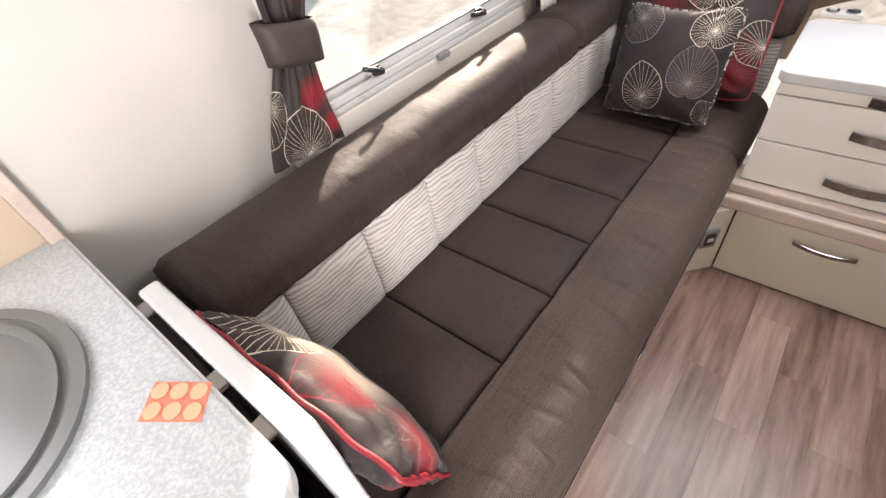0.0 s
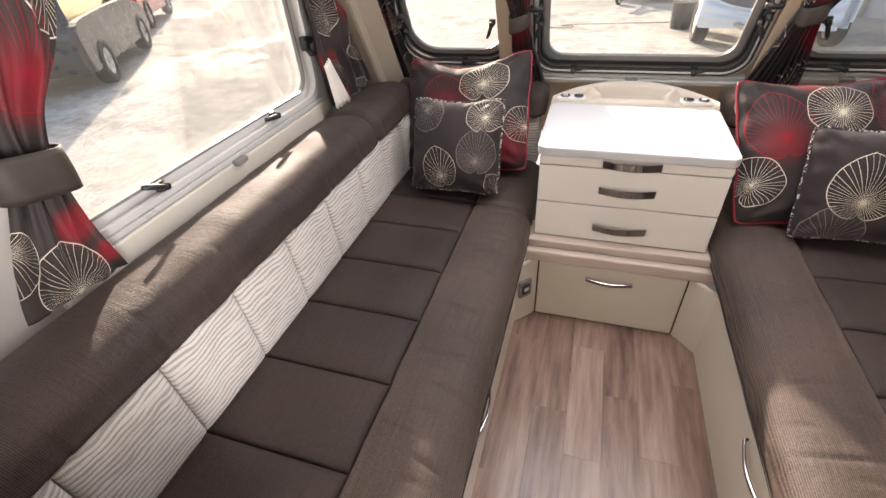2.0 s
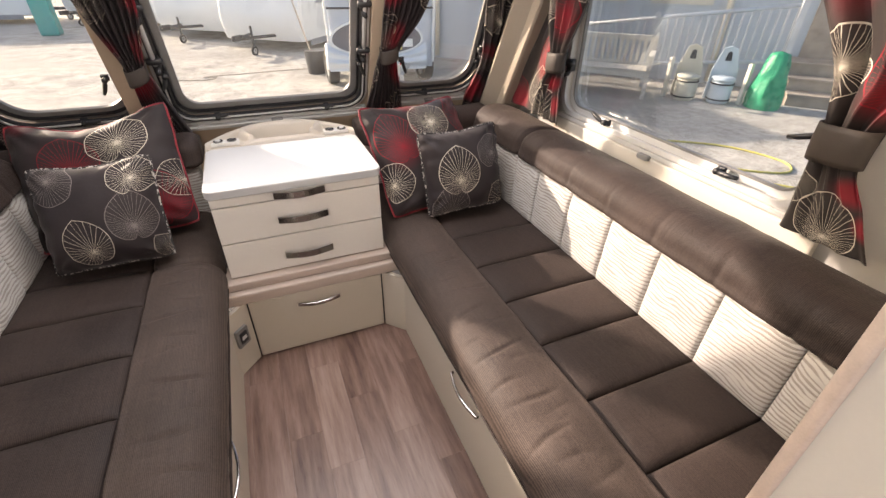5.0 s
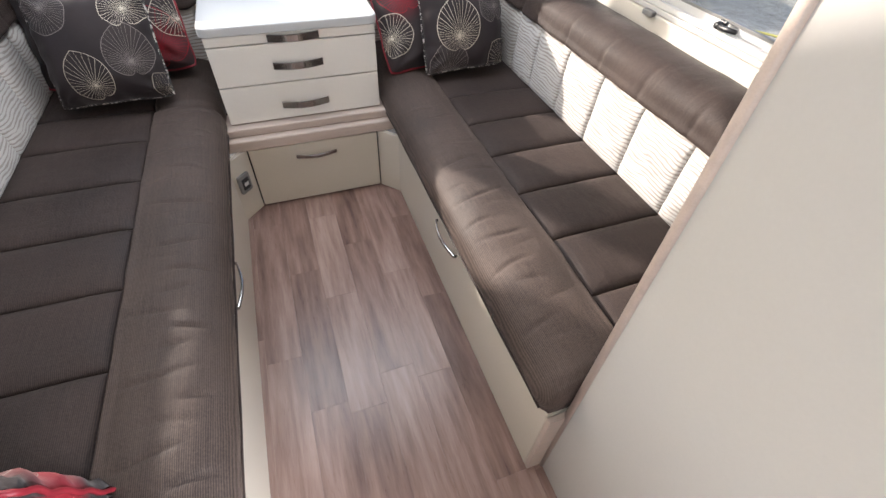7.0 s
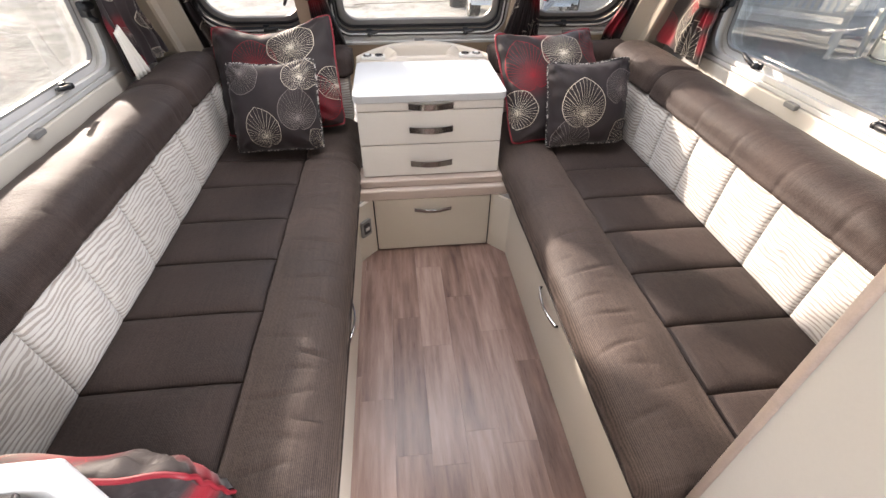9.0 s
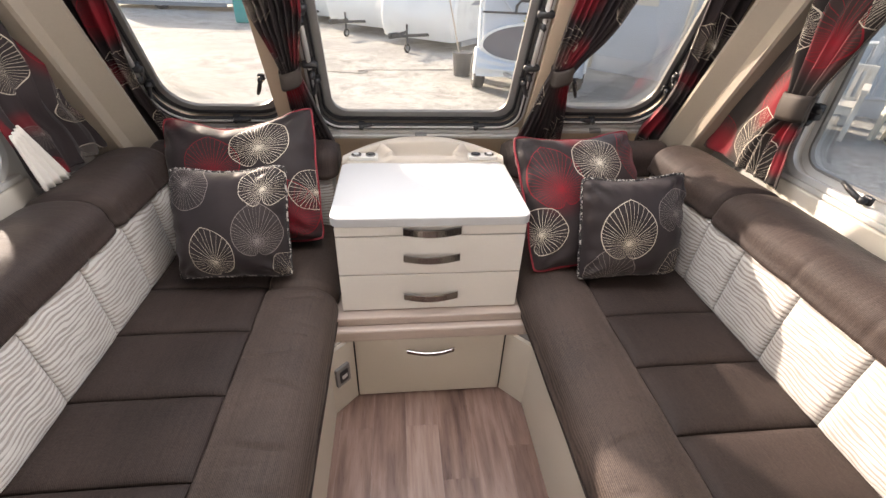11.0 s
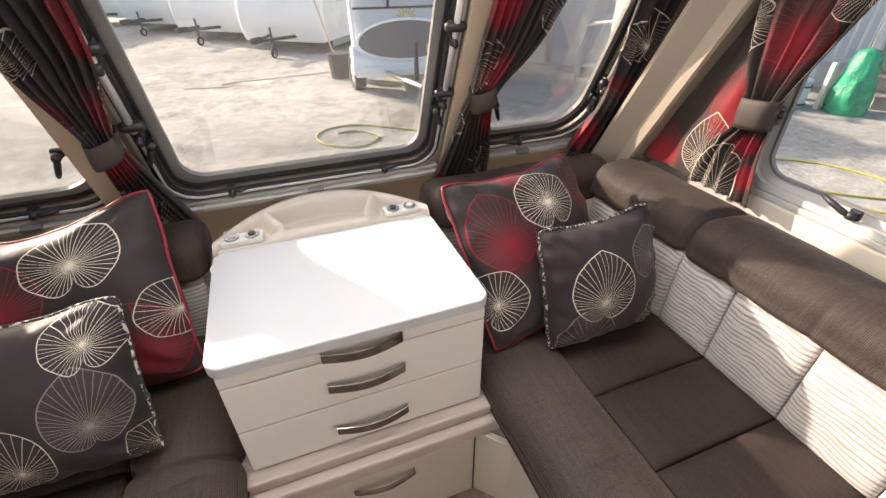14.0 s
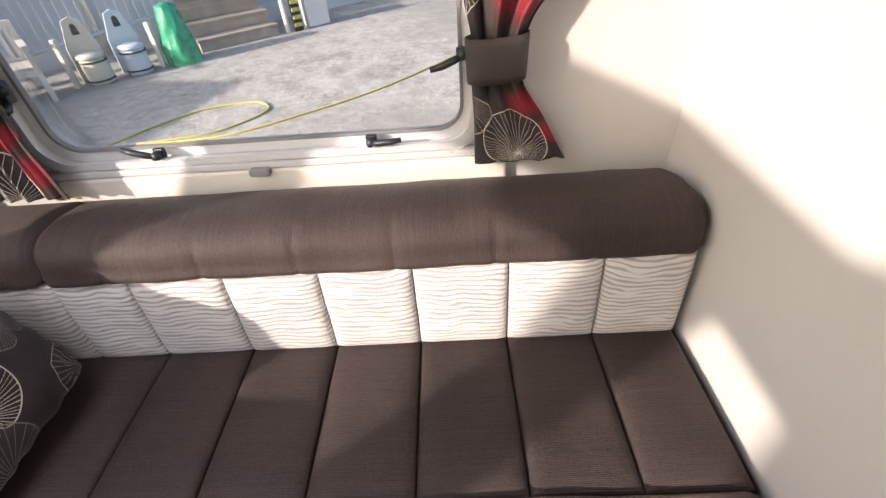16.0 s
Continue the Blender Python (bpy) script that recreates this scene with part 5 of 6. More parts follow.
M_GRYP = mat("dark_grey_car_paint", (0.03, 0.033, 0.036), 0.3, var=0.1, coat=0.15)


def wheel(parent, x, y, z, r, w):
    t = bmesh.new()
    prof = [(r * 0.62, -w / 2), (r * 0.94, -w / 2), (r, -w * 0.36), (r, w * 0.36), (r * 0.94, w / 2), (r * 0.62, w / 2)]
    n = 24
    rows = [[t.verts.new((x + q, y + p * math.cos(2 * math.pi * k / n), z + p * math.sin(2 * math.pi * k / n))) for p, q in prof] for k in range(n)]
    for k in range(n):
        a, b = rows[k], rows[(k + 1) % n]
        for i in range(6):
            t.faces.new((a[i], a[(i + 1) % 6], b[(i + 1) % 6], b[i]))
    bmesh.ops.recalc_face_normals(t, faces=t.faces)
    wh = part("wheel", t, M_TYRE, parent, "black tyre", smooth=True)
    c = tube([(x - w * 0.40, y, z), (x + w * 0.40, y, z)], r * 0.63, 20)
    part("rim", c, M_ALU, wh)
    for k in range(5):
        a = 2 * math.pi * k / 5
        b = box(-w * 0.44, w * 0.44, -0.018, 0.018, 0.02, r * 0.60)
        part("spoke", moved(b, pose(x, y, z, math.degrees(a))), M_GALV, wh)
    return wh


VAN_SIDE = spline([(0.12, 0, 0.24), (0.02, 0, 0.50), (0.0, 0, 0.85), (0.10, 0, 1.20), (0.36, 0, 1.75), (0.70, 0, 2.25), (1.25, 0, 2.50), (3.0, 0, 2.54), (5.0, 0, 2.48), (5.35, 0, 2.15), (5.42, 0, 1.2), (5.38, 0, 0.24)], 5)


def van_y(z):
    for a, b in zip(VAN_SIDE, VAN_SIDE[1:]):
        if a.z <= z <= b.z and a.x < 1.3:
            return a.x + (b.x - a.x) * (z - a.z) / (b.z - a.z + 1e-9)
    return 0.0


def caravan(label, dark_front):
    """A touring caravan at the origin, front towards -y, on the ground."""
    root = thing("caravan", (0, 0, 0), label, "caravan", "caravans in the yard")
    b = bmesh.new()
    hw = 1.12
    rows = []
    for x, k in ((-hw, 0.965), (-hw + 0.05, 0.99), (-hw + 0.12, 1.0), (0, 1.0), (hw - 0.12, 1.0), (hw - 0.05, 0.99), (hw, 0.965)):
        rows.append([b.verts.new((x, 2.7 + (p.x - 2.7) * k, 1.44 + (p.z - 1.44) * k)) for p in VAN_SIDE])
    for p, q in zip(rows, rows[1:]):
        for i in range(len(VAN_SIDE)):
            j = (i + 1) % len(VAN_SIDE)
            b.faces.new((p[i], p[j], q[j], q[i]))
    b.faces.new(rows[0])
    b.faces.new(rows[-1][::-1])
    bmesh.ops.recalc_face_normals(b, faces=b.faces)
    part("body", b, M_VAN, root, "white moulded body", smooth=False)
    for x0, x1 in ((-0.94, -0.36), (-0.32, 0.32), (0.36, 0.94)):
        def f(u, v, x0=x0, x1=x1):
            z = 1.12 + 0.72 * v + (0.06 * abs(x0 + (x1 - x0) * u) ** 2)
            return (x0 + (x1 - x0) * u, van_y(z) - 0.014, z)
        part("front_window", sheet(f, 6, 8), M_VANG, root, "dark front window", smooth=True)
    def g(u, v):
        z = 0.52 + 0.42 * v
        return (-0.75 + 1.5 * u, van_y(z) - 0.012 - 0.02 * math.sin(math.pi * u) * math.sin(math.pi * v), z)
    part("gas_locker_lid", sheet(g, 10, 6), M_VAN, root, smooth=True)
    if dark_front:
        def d(u, v):
            z = 0.98 + 0.14 * v
            return (-0.9 + 1.8 * u, van_y(z) - 0.012, z)
        part("front_band", sheet(d, 8, 3), M_STRIPE, root, "dark grey band")
    for s in (-1, 1):
        for y0, y1 in ((1.1, 2.0), (3.6, 4.5)):
            part("side_window", moved(prism(rounded(y1 - y0, 0.55, 0.08, 4, 0, 0), -0.006, 0.006), to_world(s * (hw + 0.004), (y0 + y1) / 2, 1.65, (0, s, 0), (0, 0, 1))), M_VANG, root, "dark side window")
        part("side_decal", moved(prism([(-0.5, -0.02), (0.2, -0.05), (0.6, 0.02), (0.2, 0.06), (-0.3, 0.05)], -0.003, 0.005), to_world(s * (hw + 0.003), 1.2, 1.05, (0, s, 0), (0, 0, 1))), M_STRIPE, root, "grey decal")
        part("corner_light", box(s * 1.0, s * 1.10, 0.05, 0.12, 0.62, 0.70, 0.01), M_ALU, root)
        wheel(root, s * 1.0, 2.9, 0.32, 0.32, 0.2)
        part("skirt", box(s * 1.06, s * 1.115, 0.4, 5.2, 0.14, 0.32, 0.01), M_STRIPE, root)
        part("a_frame", tube([(s * 0.50, 0.5, 0.36), (s * 0.04, -0.75, 0.38)], 0.035, 8), M_RUBBER, root)
    part("hitch", box(-0.05, 0.05, -1.0, -0.70, 0.34, 0.46, 0.02), M_BLACK, root)
    part("jockey_post", tube([(0.12, -0.5, 0.08), (0.12, -0.5, 0.62)], 0.024, 8), M_RUBBER, root)
    wheel(root, 0.12, -0.5, 0.10, 0.10, 0.05)
    return root


cv = caravan("white touring caravan parked in a row on the yard", False)
vans = [((0.40, 10.9), -38), ((-1.25, 13.4), -38), ((-2.9, 15.9), -38), ((-4.5, 18.3), -38), ((-6.0, 19.9), 86)]
for k, ((x, y), a) in enumerate(vans):
    m = pose(x, y, GZ, 0, 0, a)
    if k == 0:
        cv.matrix_basis = m
    else:
        copy_thing(cv, m)
cv2 = caravan("white motorhome-like caravan with grey front band, far across the yard", True)
cv2.matrix_basis = pose(-14.5, 19.0, GZ, 0, 0, 40)
copy_thing(cv2, pose(-18.5, 16.5, GZ, 0, 0, 50))

# trailer with a hooped canopy frame
tr = thing("trailer", (2.06, 6.2, GZ), "blue-grey box trailer with oval front locker and steel rails", "trailer")
T = pose(2.06, 6.2, GZ, 0, 0, -9)


def tp(name, b, material, label="", smooth=False, parent=None):
    return part(name, moved(b, T), material, parent or tr, label, smooth)


tp("body", box(-0.86, 0.86, 0.0, 2.4, 0.36, 2.0, 0.09, 4), M_TRAILER, "blue-grey box body")
ovl = [(0.72 * math.cos(2 * math.pi * k / 40), 0.25 * math.sin(2 * math.pi * k / 40) * (1.15 if math.sin(2 * math.pi * k / 40) > 0 else 0.9)) for k in range(40)]
FACE = to_world(-0.08, -0.02, 0.81, (1, 0, 0), (0, 0, 1))
tp("locker_panel", moved(prism(ovl, -0.02, 0.03, 0.006), FACE), mat("dark_grey_locker", (0.13, 0.13, 0.15), 0.4), "dark oval locker panel")
tp("locker_rim", moved(ring([(x * 1.05, y * 1.12) for x, y in ovl], ovl, -0.02, 0.045), FACE), M_VAN, "pale rim round the locker")


def apron(u, v):
    """A slack pale cover that bulges under the locker."""
    x = -0.80 + 1.6 * u
    top = -0.02 - 0.24 * (1 - (x / 0.80) ** 2) ** 0.7 if abs(x) < 0.80 else -0.02
    z = -0.46 + (top + 0.46) * v
    return (x, z, 0.06 + 0.06 * math.sin(math.pi * v) + 0.022 * math.sin(v * 15 + 5 * (x * x)))


ap = sheet(apron, 28, 14)
tp("locker_cover", moved(ap, FACE), mat("pale_trailer_cover", (0.68, 0.72, 0.76), 0.35), "pale slack cover under the locker", True)
tp("warning_label", moved(box(0.28, 0.40, -0.16, -0.04, 0.03, 0.036), FACE), M_YELLOW, "yellow warning label")
tp("data_plate", moved(box(0.42, 0.58, -0.12, 0.0, 0.03, 0.036), FACE), M_VAN, "white data plate")
for k in range(7):
    a = radians(20 + k * 23)
    ray = box(-0.012, 0.012, 0.07, 0.15, 0.022, 0.027)
    tp("sun_ray_decal", moved(ray, FACE @ pose(0.0, 0.30, 0, 0, 0, math.degrees(a) - 90)), M_YELLOW, "faded yellow decal")
for s in (-1, 1):
    tp("front_rail", tube([(s * 0.84, -0.03, 0.45), (s * 0.86, -0.06, 1.3), (s * 0.82, -0.02, 2.02)], 0.022, 8), M_VAN, "white edge rail")
    tp("a_frame", tube([(s * 0.48, 0.1, 0.40), (s * 0.05, -1.15, 0.42)], 0.035, 8), M_GALV)
    tp("brace", tube([(s * 0.40, -0.05, 1.28), (s * 0.62, -0.05, 1.52)], 0.014, 8), M_RAILP)
for z in (1.26, 1.52):
    tp("cross_rail", tube([(-0.84, -0.05, z), (0.84, -0.05, z)], 0.014, 8), M_RUBBER)
tp("handle_rail", tube([(-0.34, -0.05, 1.26), (-0.34, -0.11, 1.36), (-0.28, -0.12, 1.43), (0.28, -0.12, 1.43), (0.34, -0.11, 1.36), (0.34, -0.05, 1.26)], 0.022, 8), M_RUBBER)
tp("drawbar_head", box(-0.06, 0.06, -1.45, -1.10, 0.38, 0.52, 0.02), M_BLACK)
tp("hand_brake", tube([(-0.08, -0.80, 0.44), (-0.08, -0.85, 0.92)], [0.04, 0.022], 8), M_BLACK)
tp("jockey_post", tube([(0.06, -1.40, 0.10), (0.06, -1.40, 0.66)], 0.028, 10), M_GALV)
tp("jockey_clamp", box(-0.04, 0.12, -1.44, -1.34, 0.42, 0.54, 0.01), M_GALV)
tp("red_knob", tube([(0.10, -1.38, 0.66), (0.10, -1.38, 0.72)], 0.03, 8), M_REDP)
for xx, yy, rr, ww in ((-0.84, 0.7, 0.28, 0.18), (0.84, 0.7, 0.28, 0.18), (0.10, -1.46, 0.10, 0.05)):
    q = T @ Vector((xx, yy, rr))
    wheel(tr, q.x, q.y, q.z, rr, ww)
for s in (-1, 1):
    tp("mudguard", tube([(s * 0.88, 0.7 - 0.36 * math.cos(a * math.pi / 10), 0.30 + 0.34 * math.sin(a * math.pi / 10)) for a in range(11)], 0.04, 6), M_TRAILER)
bk = thing("bucket", (1.20, 8.0, GZ), "dark rubber bucket with a broom standing in it", "bucket")
part("tub", tube([(1.2, 8.0, GZ), (1.2, 8.0, GZ + 0.42)], [0.16, 0.20], 16), M_RUBBER, bk)
part("broom_stick", tube([(1.2, 8.0, GZ + 0.1), (0.85, 8.1, GZ + 1.6)], 0.016, 6), M_STEP, bk)

# hose and cord on the ground
hz = GZ + 0.012
h1 = spline([(0.61, 4.90, hz), (0.85, 4.88, hz), (1.07, 4.60, hz), (0.90, 4.36, hz), (0.66, 4.34, hz), (0.42, 4.55, hz), (0.35, 4.86, hz), (0.52, 5.10, hz), (0.88, 5.13, hz), (1.25, 4.88, hz), (1.55, 4.64, hz), (1.91, 4.43, hz), (3.0, 3.6, hz), (4.36, 2.59, hz), (4.74, 2.36, hz), (5.19, 1.97, hz), (5.35, 1.42, hz), (5.13, 1.17, hz), (4.82, 1.28, hz), (4.50, 1.64, hz), (4.35, 2.28, hz), (4.43, 1.40, hz), (4.89, 0.69, hz), (5.45, 0.01, hz), (6.14, -0.59, hz), (6.97, -1.21, hz), (8.2, -2.0, hz)], 8)
ho = tagged(part("garden_hose", tube([tuple(p) for p in h1], 0.012, 8), M_YELLOW, smooth=True), "long yellow garden hose looped on the yard", "hose")
c1 = spline([(-1.44, 8.14, hz), (-1.04, 8.05, hz), (-0.77, 7.99, hz), (-0.62, 8.16, hz), (-0.85, 8.22, hz), (-0.61, 8.31, hz), (-0.1, 8.34, hz), (0.6, 8.42, hz), (1.19, 8.47, hz), (2.4, 8.7, hz)], 6)
tagged(part("power_cord", tube([tuple(p) for p in c1], 0.007, 6), M_STEP, smooth=True), "dull brown power cord lying on the yard", "cord")

# ---- the office building ----
FA = Vector((3.75, 9.35, 0))
FD = Vector((0.67, -0.742, 0)).normalized()
FN = Vector((-FD.y * -1, 0, 0))
FN = Vector((-0.742, -0.67, 0)).normalized()
MB = to_world(FA.x, FA.y, GZ, FD, (0, 0, 1))
if (MB.to_3x3() @ Vector((0, 0, 1))).dot(FN) < 0:
    MB = MB @ Matrix.Diagonal((1, 1, -1, 1))
bl = thing("office_building", (FA.x, FA.y, GZ), "single-storey blue-grey clad office building with cream window frames", "building")
FL = 13.0
WB = [(0.9, 1.7), (3.4, 4.5), (5.05, 5.95), (10.4, 11.6)]
b = bmesh.new()
xs = sorted([0.0, FL] + [v for w in WB for v in w])
for xa, xb in zip(xs, xs[1:]):
    if (xa, xb) in WB:
        box(xa, xb, 0.0, 1.35, -0.15, 0.0, bm=b)
        box(xa, xb, 2.25, 3.0, -0.15, 0.0, bm=b)
    else:
        box(xa, xb, 0.0, 3.0, -0.15, 0.0, bm=b)
box(0, FL, 0, 3.0, -4.0, -3.9, bm=b)
box(0, 0.1, 0, 3.0, -3.9, -0.15, bm=b)
part("wall", moved(b, MB), M_CLAD, bl)
part("roof", moved(box(-0.2, FL + 0.2, 3.0, 3.14, -4.1, 0.35, 0.02), MB), M_RUBBER, bl, "flat dark roof")
part("plinth", moved(box(0, FL, 0.0, 0.30, 0.0, 0.03), MB), M_RAILP, bl)
for k in range(1, 9):
    part("cladding_joint", moved(box(0, FL, 0.30 + k * 0.30, 0.312 + k * 0.30, 0.0, 0.012), MB), M_CLAD, bl) if k not in (4, 5, 6) else None
for x0, x1 in WB:
    w = part("window", moved(ring(rounded(x1 - x0 + 0.12, 1.02, 0.01, 2, (x0 + x1) / 2, 1.80), rounded(x1 - x0 - 0.06, 0.80, 0.01, 2, (x0 + x1) / 2, 1.80), -0.06, 0.03), MB), M_POSTW, bl, "cream window frame")
    part("pane", moved(box(x0, x1, 1.36, 2.24, -0.05, -0.04), MB), M_VANG, w)
for x in (0.45, 0.62, 2.4, 6.28):
    part("downpipe", moved(tube([(x, 0.05, 0.06), (x, 3.0, 0.06)], 0.05, 10), MB), M_POSTW, bl, "cream downpipe", smooth=True)
dr = part("door", moved(box(7.55, 8.45, 0.56, 2.55, -0.02, 0.03, 0.01), MB), M_STEP, bl, "brown entrance door")

# railing of the ramp
rg = thing("ramp_railing", MB @ Vector((5.2, 0.0, 0.9)), "grey painted ramp railing with upright bars", "railing")
for z0, z1 in ((0.95, 1.22), (0.30, 0.42)):
    part("rail", moved(tube([(3.2, z0 - 0.1, 0.9), (7.2, z1 + 0.18, 0.9)], 0.03, 8), MB), M_RAILP, rg, smooth=True)
for k in range(34):
    x = 3.25 + k * 0.118
    f = (x - 3.2) / 4.0
    part("baluster", moved(tube([(x, 0.20 + 0.40 * f, 0.9), (x, 0.85 + 0.55 * f, 0.9)], 0.016, 6), MB), M_RAILP, rg)
for x in (3.2, 5.2, 7.2):
    part("post", moved(box(x - 0.045, x + 0.045, 0.0, 0.95 + (x - 3.2) * 0.13, 0.86, 0.95, 0.005), MB), M_RAILP, rg)

# bench
bn = thing("garden_bench", (5.9, 4.75, GZ), "pale weathered wooden garden bench with slatted back", "bench")
BM_ = MB @ pose(3.80, 0, 1.50)


def bp(name, b, material=None, label=""):
    return part(name, moved(b, BM_), material or M_TEAK, bn, label)


for k in range(4):
    bp("seat_slat", box(0.0, 1.5, 0.42, 0.445, -0.05 + k * 0.12, 0.05 + k * 0.12, 0.004))
for k in range(15):
    bp("back_slat", box(0.06 + k * 0.095, 0.11 + k * 0.095, 0.46, 0.84, -0.14, -0.115, 0.003))
bp("top_rail", box(0.0, 1.5, 0.82, 0.90, -0.15, -0.10, 0.006))
bp("back_rail", box(0.0, 1.5, 0.42, 0.48, -0.15, -0.10, 0.006))
for x in (0.0, 1.44):
    bp("rear_leg", box(x, x + 0.06, 0.0, 0.88, -0.16, -0.09, 0.005))
    bp("front_leg", box(x, x + 0.06, 0.0, 0.64, 0.36, 0.42, 0.005))
    bp("arm_rest", box(x - 0.01, x + 0.07, 0.64, 0.68, -0.12, 0.46, 0.006))
bp("apron", box(0.0, 1.5, 0.33, 0.41, 0.37, 0.40, 0.004))


def tank(x, y, material, label):
    """A lidded waste tank with a tall handled board behind it."""
    r = thing("water_tank", (x, y, GZ), label, "water container", "waste containers by the building")
    part("barrel", tube([(x, y, GZ), (x, y, GZ + 0.03), (x, y, GZ + 0.26), (x, y, GZ + 0.34)], [0.15, 0.165, 0.165, 0.15], 20), material, r, smooth=True)
    part("lid", tube([(x, y, GZ + 0.34), (x, y, GZ + 0.38), (x, y, GZ + 0.40)], [0.17, 0.17, 0.12], 20), material, r, smooth=True)
    for z in (0.06, 0.30):
        part("hoop", tube([(x + 0.17 * math.cos(a * math.pi / 10), y + 0.17 * math.sin(a * math.pi / 10), GZ + z) for a in range(20)], 0.012, 6, True), M_RUBBER, r)
    ol = [(0.20, 0.0), (0.19, 0.45), (0.10, 0.78), (0.0, 0.82), (-0.10, 0.78), (-0.19, 0.45), (-0.20, 0.0)]
    il = [(0.045, 0.60), (0.04, 0.66), (0.03, 0.72), (0.0, 0.74), (-0.03, 0.72), (-0.04, 0.66), (-0.045, 0.60)]
    mt = to_world(x + 0.16, y + 0.15, GZ, FD, (0, 0, 1))
    part("handle_board", moved(prism(ol[::-1], -0.02, 0.02, 0.005), mt), material, r)
    part("grip_hole", moved(prism(il[::-1], -0.026, 0.026), mt), M_RUBBER, r)
    return r


tank(6.55, 3.95, M_BUCKC, "cream plastic waste tank with handle board")
tank(6.93, 3.60, M_BUCKB, "pale blue plastic waste tank with handle board")
for k, (x, y) in enumerate(((6.38, 4.2), (7.12, 3.35))):
    tagged(part("marker_post", box(x - 0.03, x + 0.03, y - 0.03, y + 0.03, GZ, GZ + 0.62, 0.006), M_POSTW), "short cream wooden post beside the tanks", "post")


def gb(u, v):
    a = 2 * math.pi * u
    r = 0.24 * (1.0 - 0.55 * v ** 2.2) * (1 + 0.16 * noise.noise(Vector((3 * math.cos(a), 3 * math.sin(a), v * 4)))) * (1 if v < 0.97 else 0.2)
    return (7.33 + r * math.cos(a), 3.12 + r * math.sin(a), GZ + 0.82 * v)


tagged(part("wrapped_tank", sheet(gb, 36, 24), M_GREEN, smooth=True), "container wrapped in crumpled green plastic sheet", "bag")

# steps
sp = thing("wooden_steps", (8.3, 2.6, GZ), "weathered brown wooden steps up to the office door", "steps")
SM = MB @ pose(7.38, 0, -0.13)
for k in range(3):
    z = 0.19 * k
    d = 1.35 - 0.30 * k
    part("riser", moved(box(0.0, 1.35, z, z + 0.15, d - 0.04, d, 0.004), SM), M_STEP, sp)
    part("tread", moved(box(-0.02, 1.37, z + 0.15, z + 0.188, 0.02 if k == 2 else d - 0.33, d + 0.02, 0.006), SM), M_STEP, sp)
    part("side_cheek", moved(box(-0.0, 0.04, 0.0, z + 0.15, d - 0.30, d - 0.042), SM), M_STEP, sp)
bo = thing("bollard", (8.85, 1.95, GZ), "white bollard post with yellow and black striped guard", "bollard")
part("post", moved(tube([(8.92, 0.0, 1.2), (8.92, 1.5, 1.2)], 0.045, 10), MB), M_POSTW, bo)
for k in range(4):
    part("stripe", moved(box(9.02, 9.17, 0.08 + k * 0.12, 0.135 + k * 0.12, 1.28, 1.33), MB), M_YELLOW, bo, "yellow stripe")
part("guard", moved(box(9.01, 9.18, 0.0, 0.60, 1.26, 1.30), MB), M_BLACK, bo)
bi = thing("grey_bin", MB @ Vector((9.5, 0, 1.1)), "grey plastic bin beside the steps", "bin")
part("bin_body", moved(box(9.3, 9.75, 0.0, 0.60, 0.85, 1.30, 0.03), MB), M_RAILP, bi)
part("bin_lid", moved(box(9.28, 9.77, 0.60, 0.66, 0.83, 1.33, 0.02), MB), M_BLACK, bi)
tl = thing("teal_bin", (-4.9, 15.6, GZ), "teal plastic bin standing in front of caravans", "bin")
part("bin_body", box(-5.2, -4.75, 15.4, 15.85, GZ, GZ + 0.95, 0.04), M_TEAL, tl)
part("bin_lid", box(-5.23, -4.72, 15.37, 15.88, GZ + 0.95, GZ + 1.02, 0.02), M_TEAL, tl)
sg = thing("sale_board", (15.0, 0.5, GZ), "white board with a red disc on red feet", "sign")
part("board", box(14.98, 15.02, -0.6, 1.6, GZ + 0.5, GZ + 1.3), M_VAN, sg)
part("red_disc", moved(tube([(14.90, 0.9, GZ + 0.9), (14.975, 0.9, GZ + 0.9)], 0.18, 20), Matrix()), M_REDP, sg)
part("foot", box(14.8, 15.2, -0.5, 1.5, GZ, GZ + 0.12, 0.03), M_REDP, sg)
part("stand", box(14.97, 15.03, 0.4, 0.6, GZ + 0.1, GZ + 0.5), M_GALV, sg)


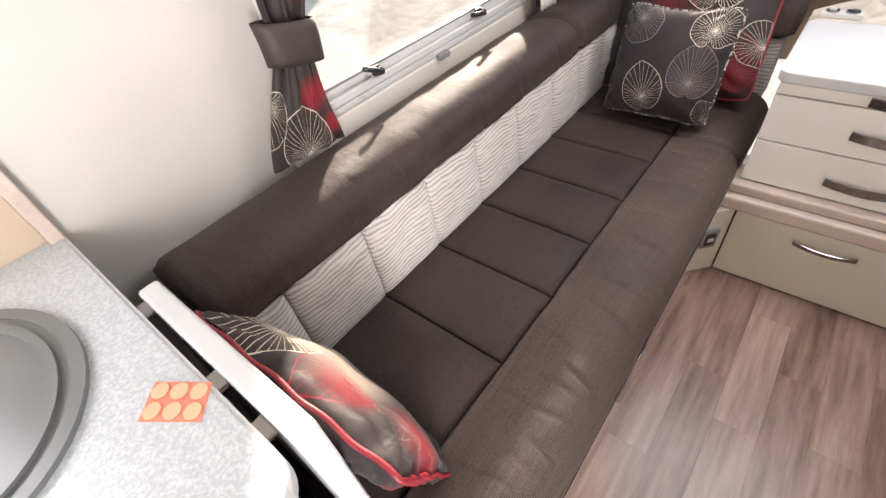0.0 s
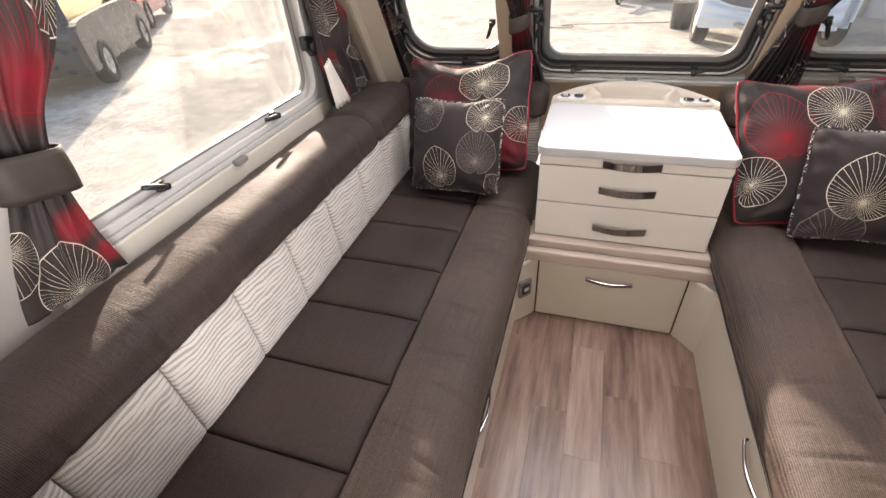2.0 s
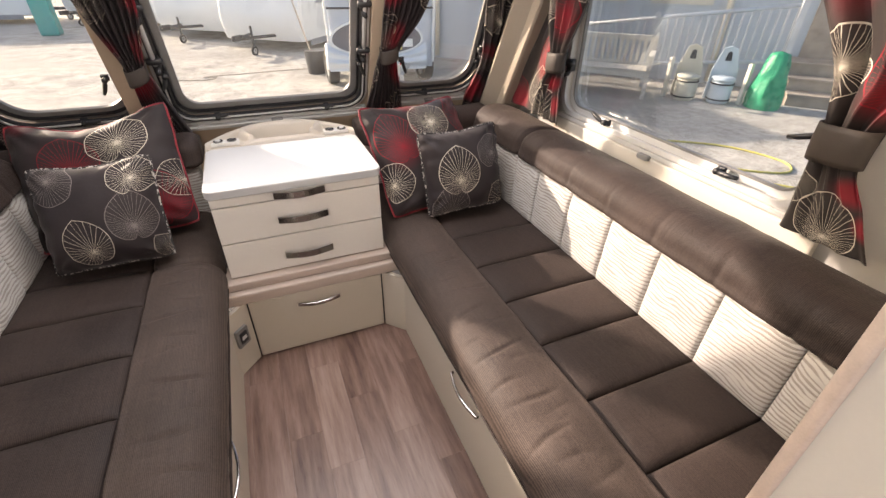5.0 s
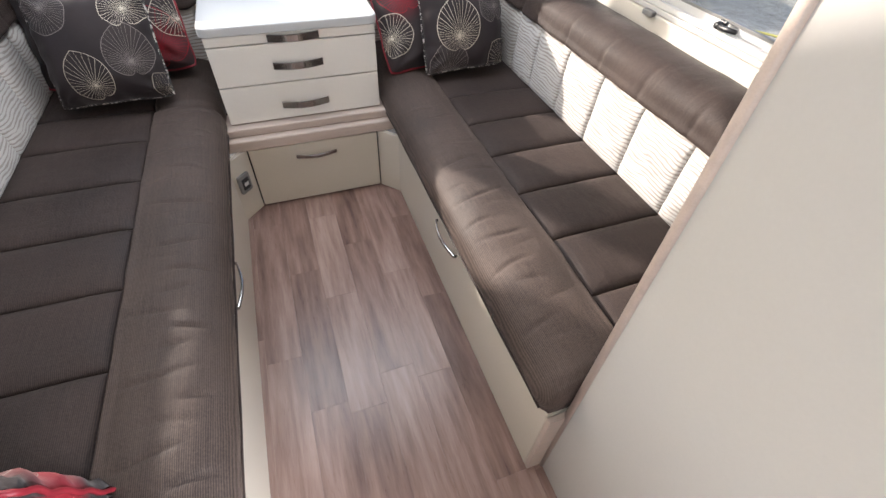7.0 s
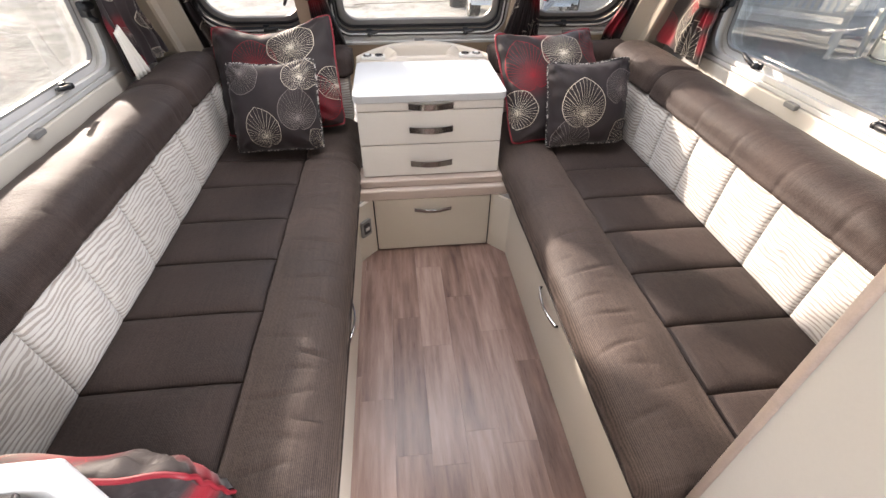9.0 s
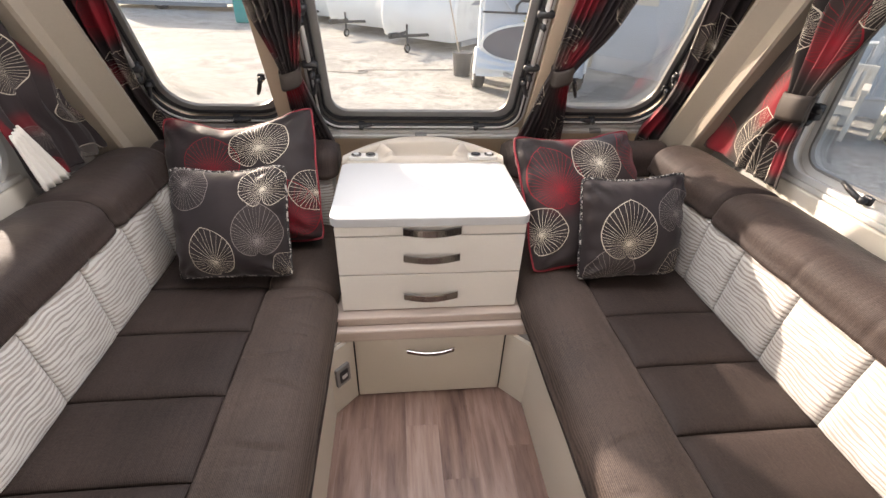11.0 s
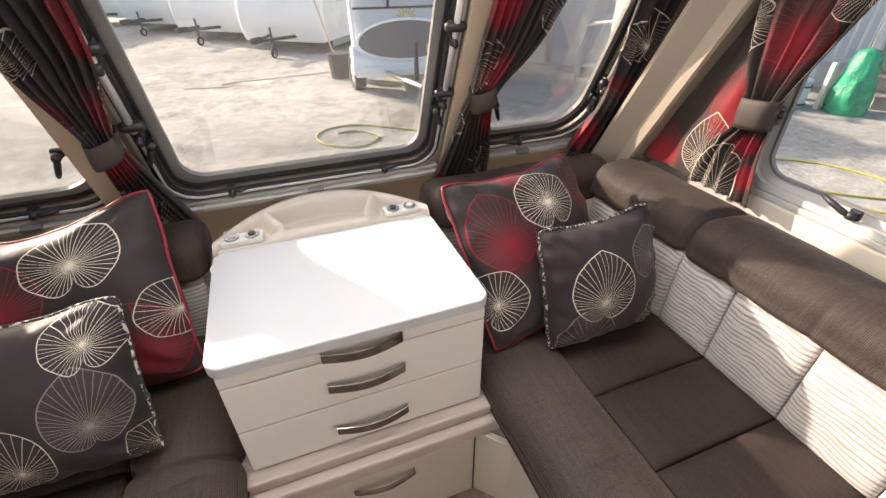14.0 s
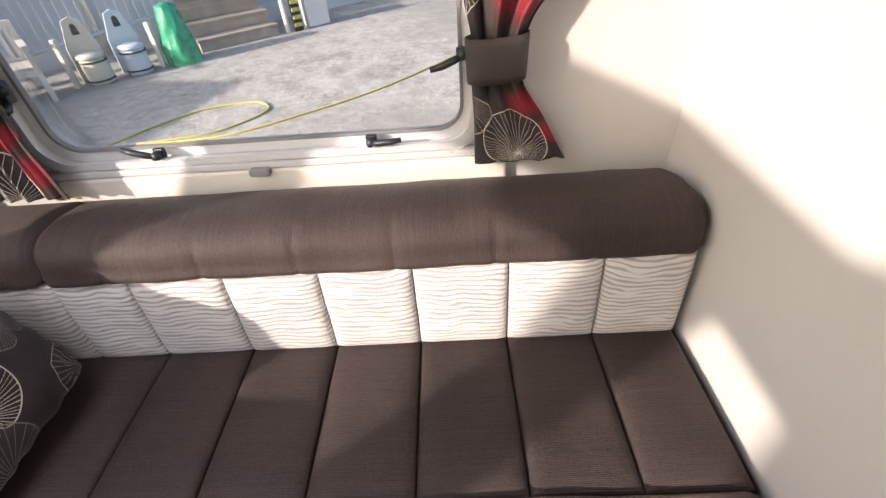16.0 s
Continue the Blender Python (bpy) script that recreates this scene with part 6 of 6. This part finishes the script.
# ---- parked cars ----
def car(paint, label):
    """A hatchback at the origin, nose towards +x."""
    root = thing("car", (0, 0, 0), label, "car", "parked cars")
    low = spline([(-2.0, 0, 0.30), (-2.08, 0, 0.60), (-2.0, 0, 0.92), (-1.2, 0, 0.98), (0.6, 0, 0.97), (1.5, 0, 0.86), (2.02, 0, 0.68), (2.08, 0, 0.45), (1.98, 0, 0.26)], 4)
    cab = spline([(-1.95, 0, 0.93), (-1.70, 0, 1.30), (-1.1, 0, 1.46), (-0.2, 0, 1.47), (0.4, 0, 1.28), (1.05, 0, 0.93)], 4)

    def hull(line, hw, tuck):
        b = bmesh.new()
        rows = []
        for x, k in ((-hw, 0.94), (-hw + 0.07, 0.99), (0, 1.0), (hw - 0.07, 0.99), (hw, 0.94)):
            rows.append([b.verts.new((p.x * k, x * (1 - tuck * max(0, p.z - 0.95) / 0.5), 0.6 + (p.z - 0.6) * (0.97 + 0.03 * k))) for p in line])
        n = len(line)
        for p, q in zip(rows, rows[1:]):
            for i in range(n):
                b.faces.new((p[i], p[(i + 1) % n], q[(i + 1) % n], q[i]))
        b.faces.new(rows[0])
        b.faces.new(rows[-1][::-1])
        bmesh.ops.recalc_face_normals(b, faces=b.faces)
        return b

    part("body", hull(low, 0.88, 0.0), paint, root, smooth=False)
    part("cabin", hull(cab, 0.80, 0.14), M_VANG, root, "dark glazed cabin")
    roof = [p for p in cab if p.z > 1.36]
    part("roof", hull([Vector((p.x, 0, p.z + 0.012)) for p in roof], 0.72, 0.06), paint, root)
    for s in (-1, 1):
        for x in (-1.28, 1.30):
            q = wheel(root, 0, 0, 0, 0.32, 0.2)
            for o in (q, *q.children):
                o.data.transform(pose(x, s * 0.80, 0.32, 0, 0, 90))
        part("headlight", box(1.78, 2.03, s * 0.52, s * 0.80, 0.60, 0.74, 0.03), M_ALU, root)
        part("mirror", box(0.62, 0.78, s * 0.90, s * 1.02, 0.95, 1.07, 0.03), paint, root)
    part("grille", box(2.0, 2.085, -0.45, 0.45, 0.40, 0.58, 0.01), M_BLACK, root)
    return root


for paint, lab, x, y in ((M_GRYP, "dark grey parked hatchback with alloy wheels", -9.0, 4.66), (M_REDP, "bright red parked hatchback behind a dark one", -12.3, 8.7)):
    c0 = car(paint, lab)
    c0.matrix_basis = pose(x, y, GZ, 0, 0, 125)

# ---- floor planks ----
floor_ob = bpy.data.objects["floor"]
plank_meshes = {}
bpy.context.view_layer.update()
rng = random.Random(4)
PW = 0.112
for i in range(-4, 4):
    y = 0.02
    first = True
    while y > YB:
        ln = round(rng.uniform(0.12, 0.6), 1) if first else rng.choice((0.56, 0.60, 0.45, 0.66))
        first = False
        ln = min(ln, y - YB)
        if ln < 0.02:
            break
        key = round(ln, 2)
        if key not in plank_meshes:
            b = box(0, PW - 0.0002, -key + 0.0002, 0, -0.004, 0.0, 0.0003, 1)
            me = bpy.data.meshes.new("plank")
            b.to_mesh(me)
            b.free()
            me.materials.append(M_PLANK)
            plank_meshes[key] = me
        ob = new("plank", plank_meshes[key])
        ob.parent = floor_ob
        ob.location = (i * PW + 0.02, y, 0.0)
        y -= key
